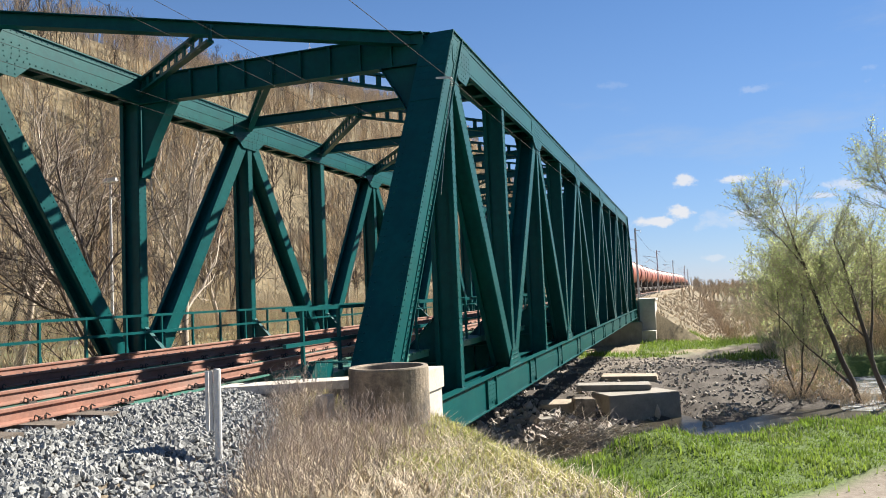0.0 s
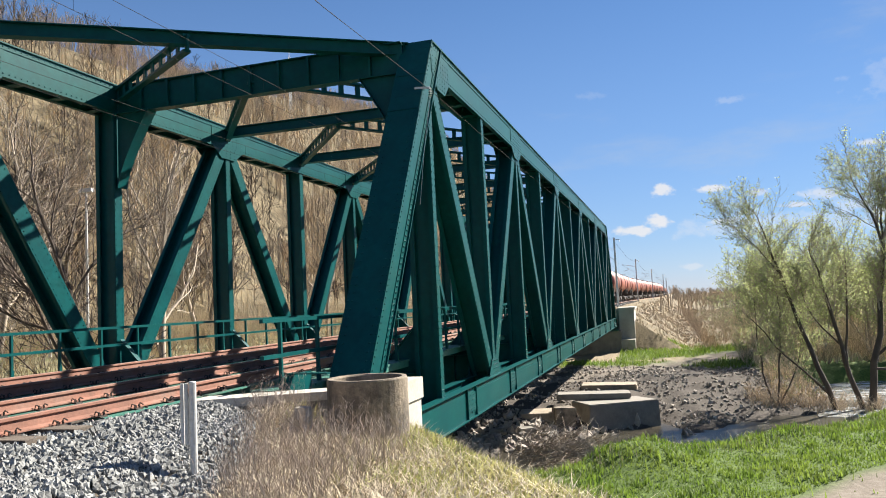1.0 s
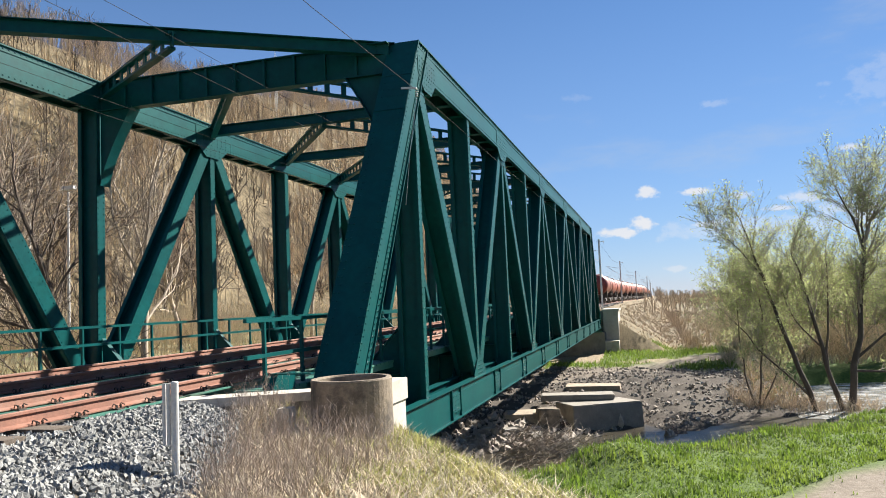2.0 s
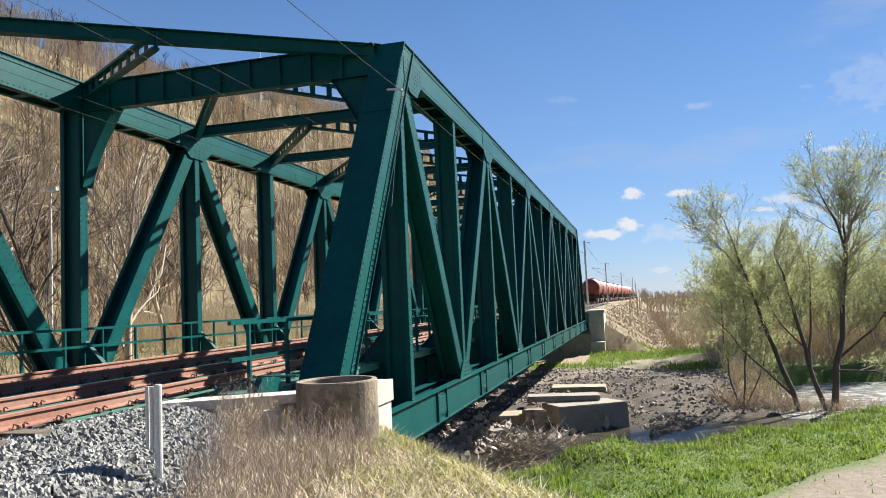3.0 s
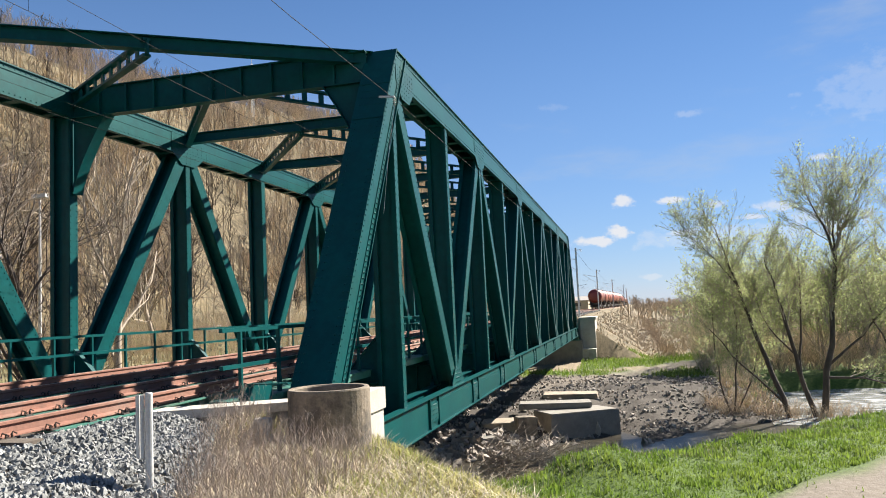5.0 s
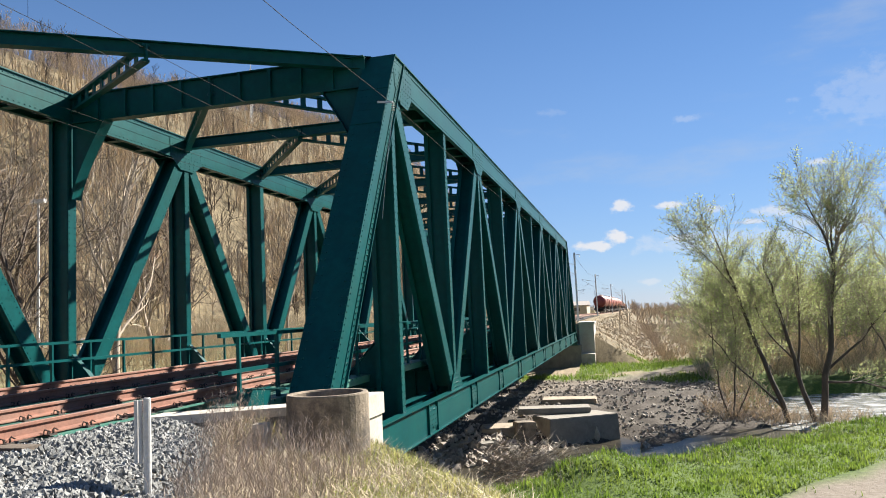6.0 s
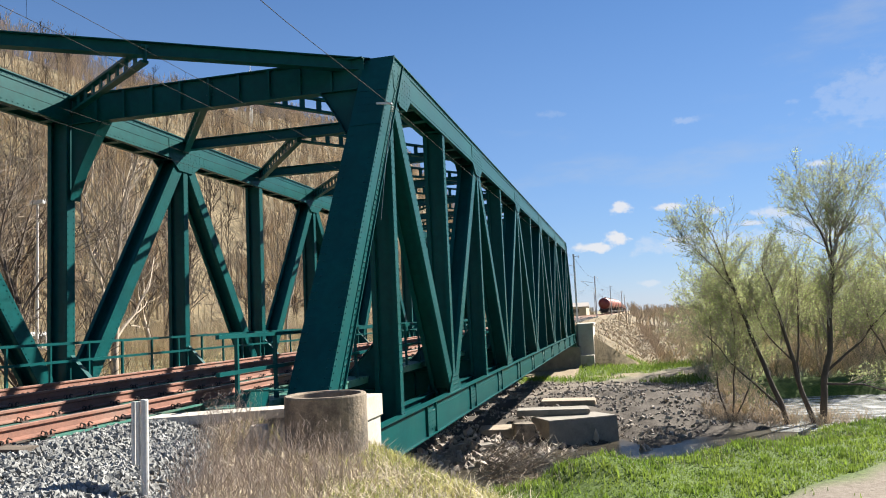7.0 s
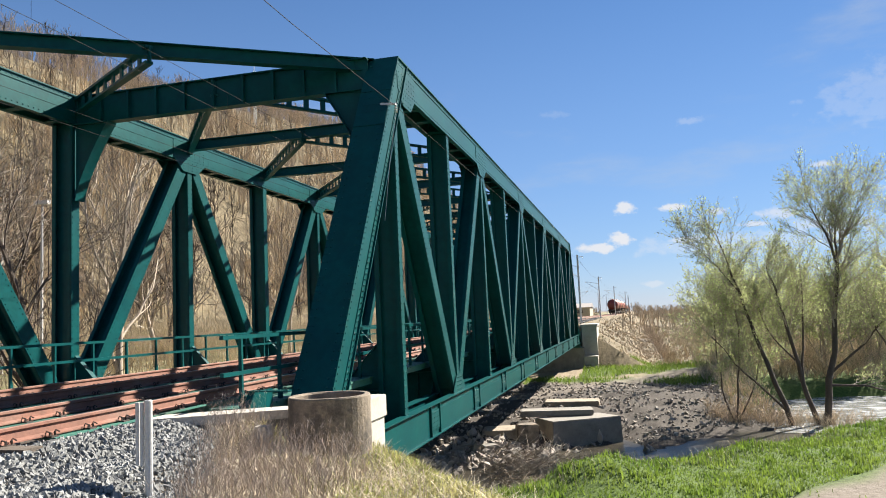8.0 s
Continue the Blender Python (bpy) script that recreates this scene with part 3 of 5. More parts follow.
    for k in range(head, tail):
        up_first = (k - head) % 2 == 0
        d = 0.42 if min(k - head, tail - 1 - k) < 2 else (0.38 if min(k - head, tail - 1 - k) < 4 else 0.33)
        za, zb = (Z_CH - 0.05, Z_BU + 0.1) if up_first else (Z_BU + 0.1, Z_CH - 0.05)
        member("diagonal", (xm, yk(k) + 0.22, za), (xm, yk(k + 1) - 0.22, zb), d, w - 0.09)
    # inclined end posts with a closed cover plate, cut level at the top
    for a, b in ((foot, head), (end, tail)):
        g = Geo()
        near = 1 if a == foot else -1
        z0, z1 = Z_BU - 0.45, Z_TOP
        y0, y1 = yk(a) + 0.29 * near, yk(b) + 0.60 * near
        p, q = Vector((xm, y0, z0)), Vector((xm, y1, z1))
        way = (q - p).normalized()
        side = Vector((1, 0, 0))
        up = Vector((0, -near * way.z, abs(way.y)))
        lean = 1 / way.z
        D = 0.30

        def slat(x0, x1, d0, d1, t0=0.0, t1=1.0):
            """A plate along the post, from x0 to x1 across and from d0 to d1 in depth, d counted towards the outer cover."""
            e0, e1 = -near * d0 * lean, -near * d1 * lean
            pa, pb = p.lerp(q, t0), p.lerp(q, t1)
            g.prism([(xm + x0, pa.y + e0, pa.z), (xm + x0, pa.y + e1, pa.z), (xm + x0, pb.y + e1, pb.z), (xm + x0, pb.y + e0, pb.z)], (x1 - x0, 0, 0))

        edge = w / 2 + 0.055
        slat(-edge, edge, D, D + 0.03)
        for s in (-1, 1):
            x0, x1 = (w / 2 - 0.03, w / 2) if s > 0 else (-w / 2, -w / 2 + 0.03)
            slat(x0, x1, -D, D - 0.002)
            x0, x1 = (w / 2, w / 2 + 0.016) if s > 0 else (-w / 2 - 0.016, -w / 2)
            for e in (-1, 1):
                c = e * (D - 0.075)
                slat(x0, x1, c - 0.07, c + 0.07)
                for dd in (-0.03, 0.03):
                    o = side * (s * (w / 2 + 0.016)) + up * (c + dd)
                    g.rivets(p + o + way * (0.3 + dd), q + o - way * 0.3, side * s, 0.13, 0.022)
            x0, x1 = (w / 2, edge) if s > 0 else (-edge, -w / 2)
            slat(x0, x1, -D - 0.012, -D + 0.012)
            for dd in (edge - 0.03, edge - 0.12):
                o = side * (s * dd) + up * (D + 0.03)
                g.rivets(p + o + way * 0.3, q + o - way * 0.3, up, 0.17, 0.022)
        for t0, t1 in ((0.0, 0.16), (0.78, 0.885), (0.887, 0.96)):
            slat(-edge + 0.01, edge - 0.01, D + 0.032, D + 0.044, t0, t1)
        for i in range(5):
            for j in range(4):
                o = side * (-0.24 + 0.12 * i) + up * (D + 0.044)
                g.rivet(p.lerp(q, 0.80 + 0.022 * j) + o, up, 0.02)
        part("end_post", g, GREEN, bridge)
        # bearing
        g = Geo()
        y = yk(a)
        g.box(lo - 0.12, hi + 0.12, y - 0.45, y + 0.45, Z_BL - 0.10, Z_BL)
        g.prism([(lo - 0.05, y - 0.3, Z_BL - 0.35), (lo - 0.05, y + 0.3, Z_BL - 0.35), (lo - 0.05, y + 0.12, Z_BL - 0.10), (lo - 0.05, y - 0.12, Z_BL - 0.10)], (w + 0.1, 0, 0))
        g.box(lo - 0.15, hi + 0.15, y - 0.5, y + 0.5, Z_BL - 0.43, Z_BL - 0.35)
        part("bearing", g, GREEN_DULL, bridge)


truss(XR0, XR1, -1, 1)
truss(XL1, XL0, -2, -1)


# top bracing between the trusses
def cross_beam(k, deep):
    y = yk(k)
    g = Geo()
    x0, x1 = XL0 + 0.0, XR1
    zt, zb = Z_TOP - 0.06, Z_TOP - 0.06 - deep
    g.box(x0, x1, y - 0.008, y + 0.008, zb, zt)
    for z in (zt, zb):
        g.box(x0, x1, y - 0.13, y + 0.13, z - 0.01, z + 0.01)
    if deep > 0.5:
        for i in range(1, 10):
            x = x0 + (x1 - x0) * i / 10
            g.box(x - 0.03, x + 0.03, y - 0.10, y + 0.10, zb + 0.01, zt - 0.01)
        # curved knee brackets
        for s, xe in ((1, x0), (-1, x1)):
            pts = [(xe, y - 0.008, zb), (xe, y - 0.008, zb - 1.95)]
            rim = []
            for i in range(9):
                t = i / 8
                px, pz = xe + s * (0.10 + 0.95 * t ** 1.35), zb - 1.95 + 1.95 * t
                pts.append((px, y - 0.008, pz))
                rim.append((px, y, pz))
            g.prism(pts if s > 0 else pts[::-1], (0, 0.016, 0))
            for a, b in zip(rim, rim[1:]):
                g.bar(a, b, (0, 1, 0), -0.17, 0.17, -0.01, 0.01)
    else:
        for i in range(1, 12):
            x = x0 + (x1 - x0) * i / 12
            g.rivet((x, y - 0.014, (zt + zb) / 2), (0, -1, 0))
    part("portal_beam" if deep > 0.5 else "cross_beam", g, GREEN, bridge)


for k in range(0, 11):
    cross_beam(k, 0.72 if k in (0, 9) else 0.30)


def lattice(p, q, wide, deep):
    """Two parallel chords, above one another, with battens between: an open strut of the top bracing."""
    g = Geo()
    p, q = Vector(p), Vector(q)
    for e in (0, -deep):
        o = Vector((0, 0, e))
        g.bar(p + o, q + o, (0, 0, 1), -0.03, 0.03, -wide / 2, wide / 2)
    k = max(3, int((q - p).length / 0.48))
    way = (q - p).normalized()
    for i in range(k + 1):
        c = p.lerp(q, i / k)
        g.bar(c - way * 0.07 - Vector((0, 0, deep)), c - way * 0.07, way, 0.0, 0.14, -0.02, 0.02)
    part("bracing_strut", g, GREEN, bridge)


XM = (XL0 + XR1) / 2
for k in range(1, 11):
    zc = Z_TOP - 0.12
    if k < 10:
        lattice((XL0, yk(k), zc), (XM, yk(k - 1), zc), 0.16, 0.34)
    lattice((XR1, yk(k), zc), (XM, yk(k - 1), zc), 0.16, 0.34)
# the near bay, where one truss starts a panel earlier
lattice((XL0, yk(0), Z_TOP - 0.12), (XM, yk(-0.5), Z_TOP - 0.12), 0.16, 0.34)
g = Geo()
g.ibeam((XR1 + 0.05, yk(0) + 0.24, Z_TOP - 0.16), (XL0, yk(-1) + 0.1, Z_TOP - 0.16), (0, 0, 1), 0.15, 0.12, 0.02)
part("sway_beam", g, GREEN, bridge)

# floor: cross girders, stringers, walkways
for k in range(-1, 12):
    y = yk(k)
    g = Geo()
    x0, x1 = XL0, XR1
    g.box(x0, x1, y - 0.01, y + 0.01, -1.6, -0.55)
    for z in (-1.6, -0.55):
        g.box(x0, x1, y - 0.16, y + 0.16, z - 0.012, z + 0.012)
    for i in range(1, 14):
        x = x0 + (x1 - x0) * i / 14
        g.box(x - 0.008, x + 0.008, y - 0.14, y + 0.14, -1.58, -0.57)
    for s, xe in ((1, x0), (-1, x1))[:1 if k < 0 else 2]:
        g.prism([(xe, y - 0.008, -0.55), (xe + s * 0.95, y - 0.008, -0.55), (xe, y - 0.008, 0.45)][::s], (0, 0.016, 0))
        g.bar((xe + s * 0.95, y, -0.54), (xe + s * 0.02, y, 0.45), (0, 1, 0), -0.07, 0.07, -0.01, 0.01)
    part("cross_girder", g, GREEN, bridge)

TRACKS = (-7.34, -10.78)
for c in TRACKS:
    for e in (-0.7535, 0.7535):
        g = Geo()
        x = c + e
        y0 = 7.3 + 0.55 * (x + 6.6)
        y1 = yk(11) + 0.6
        g.box(x - 0.01, x + 0.01, y0, y1, -0.75, -0.20)
        g.box(x - 0.17, x + 0.17, y0, y1, -0.215, -0.19)
        g.box(x - 0.14, x + 0.14, y0, y1, -0.77, -0.75)
        part("stringer", g, GREEN_DULL, bridge)


def rail_profile(x, top):
    return [(x - 0.075, top - 0.172), (x + 0.075, top - 0.172), (x + 0.075, top - 0.158), (x + 0.012, top - 0.135), (x + 0.010, top - 0.052), (x + 0.036, top - 0.038),
            (x + 0.036, top - 0.008), (x + 0.028, top), (x - 0.028, top), (x - 0.036, top - 0.008), (x - 0.036, top - 0.038), (x - 0.010, top - 0.052), (x - 0.012, top - 0.135), (x - 0.075, top - 0.158)]


def rail(c, e, ys):
    g = Geo()
    for a, b in zip(ys, ys[1:]):
        pa = [(px + track_x(a) + 9.06, a, pz) for px, pz in rail_profile(c + e, 0.0)]
        pb = [(px + track_x(b) + 9.06, b, pz) for px, pz in rail_profile(c + e, 0.0)]
        k = len(pa)
        for i in range(k):
            g.mat = 1 if i in (7,) else 0
            j = (i + 1) % k
            g.add([pa[i], pb[i], pb[j], pa[j]], [(0, 1, 2, 3)])
    return g


RAIL_Y = axis([(-60, 125, 185), (125, 285, 10), (285, 900, 60)])
for ti, c in enumerate(TRACKS):
    track = thing("railway_track", (c, 10, -0.17), "rusty steel rails of a double-track railway line", "railway track", "tracks")
    for e in (-0.7535, 0.7535):
        part("rail", rail(c, e, RAIL_Y), [RUST, RAILTOP], track)
    g = Geo()
    # sleepers: timber before the bridge and beyond it
    y = -30.0
    while y < 400:
        if not (7.4 + 0.55 * (c + 6.6) < y < yk(11) + 0.5):
            dx = track_x(y) + 9.06
            tie = Geo() if y < 8 else g
            tie.box(c - 1.3 + dx, c + 1.3 + dx, y - 0.13, y + 0.13, -0.34, -0.176)
            if y < 8:
                part("sleeper", tie, TIMBER, track)
        y += 0.62 if y < 130 else 1.24
    sl = part("sleeper_bed", g, TIMBER, track)
    sl["kind"] = "stuff"
    # rail clips: a base plate, two bolts and spring clips at each seat
    g = Geo()
    y = 3.0
    while y < 62:
        for e in (-0.7535, 0.7535):
            for s in (-1, 1):
                x = c + e + s * 0.105
                g.box(x - 0.04, x + 0.04, y - 0.06, y + 0.06, -0.19, -0.172)
                for dy in (-0.04, 0.04):
                    g.tube([(x, y + dy, -0.172), (x, y + dy, -0.125)], 0.012, 5)
                    g.tube([(x - s * 0.04, y + dy * 1.6, -0.15), (x - s * 0.02, y + dy * 1.8, -0.115), (x + s * 0.04, y + dy * 1.6, -0.135)], 0.008, 4)
        y += 0.62
    cl = part("fastening", g, CLIP, track)
    cl["kind"] = "stuff"


# ---- abutments and the things at the near end ----
def skew_wall(x0, x1, y_at, d0, d1, z0, z1, geo):
    """A block that runs along the skew of the bridge ends: y = y_at + 0.55 * (x + 4.77), from d0 to d1 across."""
    a, b = y_at + 0.55 * (x0 + 4.77), y_at + 0.55 * (x1 + 4.77)
    geo.add([(x0, a + d0, z0), (x1, b + d0, z0), (x1, b + d1, z0), (x0, a + d1, z0), (x0, a + d0, z1), (x1, b + d0, z1), (x1, b + d1, z1), (x0, a + d1, z1)],
            [(3, 2, 1, 0), (4, 5, 6, 7), (0, 1, 5, 4), (1, 2, 6, 5), (2, 3, 7, 6), (3, 0, 4, 7)])


near = thing("abutment", (-9.4, 7.2, -3.0), "skewed concrete abutment with a pale worn coping", "abutment", "abutments")
g = Geo()
skew_wall(-14.6, -6.3, 9.66, 0.0, 0.45, -5.5, -0.85, g)
skew_wall(-6.3, -4.45, 9.66, 0.02, 0.45, -5.5, -0.32, g)
part("backwall", g, CONCRETE, near)
g = Geo()
skew_wall(-6.36, -4.40, 9.66, -0.04, 0.50, -0.32, -0.20, g)
part("coping", g, CONCRETE_PALE, near, "pale sunlit concrete coping")
g = Geo()
skew_wall(-14.8, -4.2, 9.66, 0.45, 2.3, -5.8, -2.33, g)
part("bridge_seat", g, CONCRETE, near)
for z0, z1, e in ((-1.9, -0.44, 0.0), (-0.435, -0.13, 0.03)):
    g = Geo()
    g.box(-4.10 - e, -3.66 + e, 10.0 - e, 10.75 + e, z0, z1)
    part("parapet_block", g, CONCRETE_PALE, near)
g = Geo()
g.box(-4.72, -4.55, 8.75, 8.93, -0.95, -0.30)
part("marker_stone", g, CONCRETE_PALE, near)

far = thing("abutment", (-9.4, 68.2, -4.5), "pale concrete abutment with stepped wing wall on the grassy bank", "abutment", "abutments")
g = Geo()
skew_wall(-14.8, -4.5, 71.7, -0.6, 1.6, -6.0, -2.33, g)
part("bridge_seat", g, CONCRETE, far)
g = Geo()
skew_wall(-14.8, -4.4, 73.3, 0.0, 0.6, -5.0, -0.34, g)
part("backwall", g, CONCRETE_PALE, far)
g = Geo()
g.box(-5.4, -3.23, 71.3, 72.6, -5.4, -3.16)
part("wing_wall", g, CONCRETE_PALE, far)
g = Geo()
g.box(-4.65, -3.25, 72.5, 76.9, -5.4, -0.40)
part("wing_wall", g, CONCRETE_PALE, far)
g = Geo()
g.box(-4.75, -3.15, 72.4, 77.0, -0.40, -0.20)
part("coping", g, CONCRETE_PALE, far)

# concrete ring beside the end of the truss, open at the top
g = Geo()
g.lathe([(0.50, -1.05), (0.54, -1.0), (0.54, -0.02), (0.53, 0.0), (0.47, 0.0), (0.455, -0.02), (0.45, -0.42), (0.0, -0.42)], 40, (-3.93, 9.35, 0.02))
rng = random.Random(5)
ring = thing("concrete_ring", (-3.93, 9.35, -0.53), "weathered stained round concrete well ring in dry grass", "well ring")
part("ring_wall", g, CONCRETE_OLD, ring, smooth=False)
g = Geo()
for i in range(60):
    a, r = rng.uniform(0, 6.28), 0.43 * math.sqrt(rng.random())
    g.stone((-3.93 + r * math.cos(a), 9.35 + r * math.sin(a), -0.39), rng.uniform(0.02, 0.05), rng)
part("rubble", g, STONE, ring)["kind"] = "stuff"

# fluted white marker post in the ballast
g = Geo()
bx, by = -4.55, 6.35
bz = ground_z(bx, by)
marker = thing("marker_post", (bx, by, bz), "pale grey fluted plastic marker post in the ballast", "marker post")
g.tube([(bx + 0.035, by, bz - 0.2), (bx + 0.035, by, bz + 0.93), (bx + 0.035, by, bz + 0.94)], [0.036, 0.036, 0.028], 14)
part("pole", g, WHITE, marker, smooth=False)
for dx in (-0.030, -0.078):
    g = Geo()
    g.tube([(bx + dx, by - 0.01, bz + 0.33), (bx + dx, by - 0.01, bz + 0.92)], 0.021, 10)
    part("sleeve", g, WHITE, marker)

# ---- railings along both walkways ----
def railing(x, y0, y1, z_top, z_mid, z_foot, label):
    rl = thing("railing", (x, (y0 + y1) / 2, z_foot), label, "railing", "bridge railings")
    for z in (z_top, z_mid):
        g = Geo()
        g.box(x - 0.03, x + 0.03, y0, y1, z - 0.03, z + 0.03)
        part("rail_bar", g, GREEN, rl)
    y = y0 + 0.55
    while y < y1:
        g = Geo()
        g.box(x - 0.03, x + 0.025, y - 0.025, y + 0.025, z_foot, z_top - 0.03)
        g.box(x + 0.025, x + 0.032, y - 0.035, y + 0.035, z_foot, z_foot + 0.25)
        part("post", g, GREEN, rl)
        y += PANEL / 4
    return rl


railing(-5.75, 9.75, 69.0, 0.82, 0.28, -0.24, "dark green steel railing of the bridge walkway")
railing(-12.95, 4.0, 64.0, 0.76, 0.34, -0.24, "dark green steel railing of the bridge walkway")
for x0, x1, y0, y1 in ((-6.25, -5.62, 10.2, 69.0), (-13.1, -12.0, 5.6, 64.0)):
    g = Geo()
    k = int((y1 - y0) / 0.25)
    for i in range(k):
        y = y0 + (y1 - y0) * i / k
        g.box(x0, x1, y, y + 0.21, -0.285, -0.245)
    g.box(x0 + 0.02, x0 + 0.08, y0, y1, -0.40, -0.285)
    g.box(x1 - 0.08, x1 - 0.02, y0, y1, -0.40, -0.285)
    w = solid("walkway", g, GREEN_DULL, "narrow green steel plank walkway on the bridge", "walkway", "walkways")

# rusted angle kerb at the mouth of the bridge, beside the end post
g = Geo()
g.prism([(-5.62, 9.75, -0.75), (-5.62, 11.0, -0.75), (-5.62, 11.0, -0.02), (-5.62, 10.35, -0.02)], (0.02, 0, 0))
g.bar((-5.61, 9.75, -0.75), (-5.61, 10.35, -0.02), (1, 0, 0), -0.05, 0.05, -0.01, 0.01)
g.box(-5.68, -5.0, 10.33, 10.45, -0.02, 0.0)
g.rivets((-5.6, 10.39, 0.0), (-5.05, 10.39, 0.0), (0, 0, 1), 0.1)
part("end_bracket", g, GREEN, bridge)

# ---- overhead line ----
def wire(name, pts, r, label, group="overhead wires"):
    g = Geo()
    g.tube(pts, r, 5)
    solid(name, g, WIRE, label, "wire", group)


for c, zc, zm in ((-7.34, 5.10, 5.53), (-10.78, 5.20, 5.52)):
    ys = [-40, -10, 15.6, 40, 64.5, 125, 180, 240, 300]
    wire("contact_wire", [(c + track_x(y) + 9.06 + (0.15 if i % 2 else -0.15) * (y > 20), y, zc) for i, y in enumerate(ys)], 0.0045, "bare copper contact wire above the track")
    wire("messenger_wire", [(c + track_x(y) + 9.06, y, zm + (0.5 if y > 70 else 0)) for y in ys], 0.0045, "bare messenger wire above the track")
    y = 3.0
    while y < 64:
        g = Geo()
        g.tube([(c, y, zc), (c, y, zm)], 0.003, 4)
        solid("dropper", g, WIRE, "thin dropper wire of the overhead line", "wire", "droppers")
        y += 4.9
feed = [(-4.35, -40, 6.0), (-4.45, -10, 5.45), (-4.5, 2, 5.33), (-4.5, 9.7, 5.33), (-4.5, 14.7, 5.45), (-4.5, 20, 5.42), (-4.5, 34, 5.45), (-4.5, 50, 5.55), (-4.5, 66, 5.85), (-4.75, 73, 6.3)]
wire("feeder_wire", feed, 0.006, "grey feeder wire fixed outside the truss")
wire("feeder_wire", [(-4.75 + track_x(y) + 9.06, y, z) for y, z in ((73, 6.3), (99, 5.7), (127, 6.3), (155, 5.7), (182, 6.3), (210, 5.7), (238, 6.3), (270, 5.8), (300, 6.3))], 0.013, "grey feeder wire fixed outside the truss")
g = Geo()
g.bar((-4.85, 14.75, 5.55), (-4.5, 14.7, 5.5), (0, 0, 1), -0.02, 0.02, -0.02, 0.02)
for i in range(4):
    g.lathe([(0.012, 0.0), (0.045, 0.015), (0.012, 0.03)], 8, (-4.5, 14.7, 5.46 - 0.05 * i))
g.tube([(-4.5, 14.7, 5.30), (-4.62, 14.5, 4.2), (-4.72, 14.35, 3.0)], 0.005, 5)
part("insulator_bracket", g, GALV, bridge, "pale insulator bracket with a hanging cable")


def mast(name_at, height, arm):
    x, y = name_at
    z = -0.5
    m = thing("catenary_mast", (x, y, z), "grey steel overhead-line mast with bracket arms beside the track", "mast", "overhead line masts")
    g = Geo()
    for e in (-0.09, 0.09):
        g.bar((x, y + e, z), (x, y + e, z + height), (1, 0, 0), -0.09, 0.09, -0.012, 0.012)
    for i in range(int(height / 0.7)):
        g.bar((x, y - 0.09, z + 0.2 + 0.7 * i), (x, y + 0.09, z + 0.5 + 0.7 * i), (1, 0, 0), -0.085, 0.085, -0.006, 0.006)
    part("shaft", g, GALV, m)
    g = Geo()
    g.box(x - 0.35, x + 0.35, y - 0.35, y + 0.35, -1.3, z + 0.16)
    part("footing", g, CONCRETE, m, "concrete footing block")
    g = Geo()
    g.tube([(x, y, z + height - 1.2), (x + arm, y, z + height - 0.75)], 0.03, 6)
    g.tube([(x, y, z + height - 2.3), (x + arm, y, z + height - 0.8)], 0.025, 6)
    g.tube([(x + arm * 0.85, y, z + height - 1.9), (x + arm * 0.5, y, z + height - 1.5)], 0.02, 6)
    part("bracket_arm", g, GALV, m)
    g = Geo()
    s = -1 if arm > 0 else 1
    g.tube([(x, y, z + height - 0.25), (x + s * 0.55, y, z + height - 0.2)], 0.03, 6)
    for i in range(4):
        g.lathe([(0.015, 0.0), (0.06, 0.02), (0.015, 0.04)], 8, (x + s * 0.5, y, z + height - 0.28 - 0.06 * i))
    part("insulator", g, GALV, m)


for y in (76.5, 127, 182, 238, 300, 360):
    mast((-4.9 + track_x(y) + 9.06, y), 7.3, -2.2)
    mast((-13.3 + track_x(y) + 9.06, y + 3), 7.3, 2.2)

# lamp mast by the road behind the bridge
for at, h, head in (((-31, 34.0), 9.6, 1), ((-36, 36.4), 8.4, 0)):
    z = ground_z(*at)
    lm = thing("lamp_mast", (*at, z), "slim pale steel mast among the bare shrubs", "lamp mast", "roadside masts")
    g = Geo()
    g.tube([(*at, z - 0.3), (*at, z + h)], [0.10, 0.06], 10)
    part("pole", g, WHITE, lm)
    if head:
        g = Geo()
        g.box(at[0] - 0.45, at[0] + 0.45, at[1] - 0.12, at[1] + 0.12, z + h, z + h + 0.22)
        part("lamp_head", g, WHITE, lm)

# ---- ballast, rubble and slabs ----
CONCRETE_SAND = material("sandy_concrete", [(0.230, 0.185, 0.134), (0.307, 0.256, 0.192)], 1.4, 0.9, 0, 0.35, 18, 22, dirt=(0.096, 0.077, 0.057), dirt_amount=0.6)
rng = random.Random(11)
g = Geo()
for i in range(24000):
    x, y = rng.uniform(-6.45, -3.0), rng.uniform(2.2, 9.9)
    edge = -3.35 - 0.50 * (y - 5) + 0.35 * rough_noise(x, y, 1.2, 30)
    if x > edge or (x > -4.4 and rng.random() < 0.35) or y > 9.55 + 0.55 * (x + 4.77):
        continue
    r = rng.uniform(0.024, 0.052)
    g.stone((x, y, ground_z(x, y) + r * 0.35), r, rng)
for i in range(5200):
    x, y = rng.uniform(-12.2, -6.45), rng.uniform(2.5, 9.5)
    if y < 7.2 + 0.55 * (x + 6.6) or y < 6.0:
        g.stone((x, y, ground_z(x, y) + 0.02), rng.uniform(0.03, 0.055), rng)
for i in range(4200):
    y = rng.uniform(74, 135)
    x = rng.uniform(-4.2, 4.2) + track_x(y)
    g.stone((x, y, -0.12), rng.uniform(0.05, 0.10), rng)
solid("ballast", g, STONE, "loose grey crushed-stone track ballast", "ballast", kind="stuff")

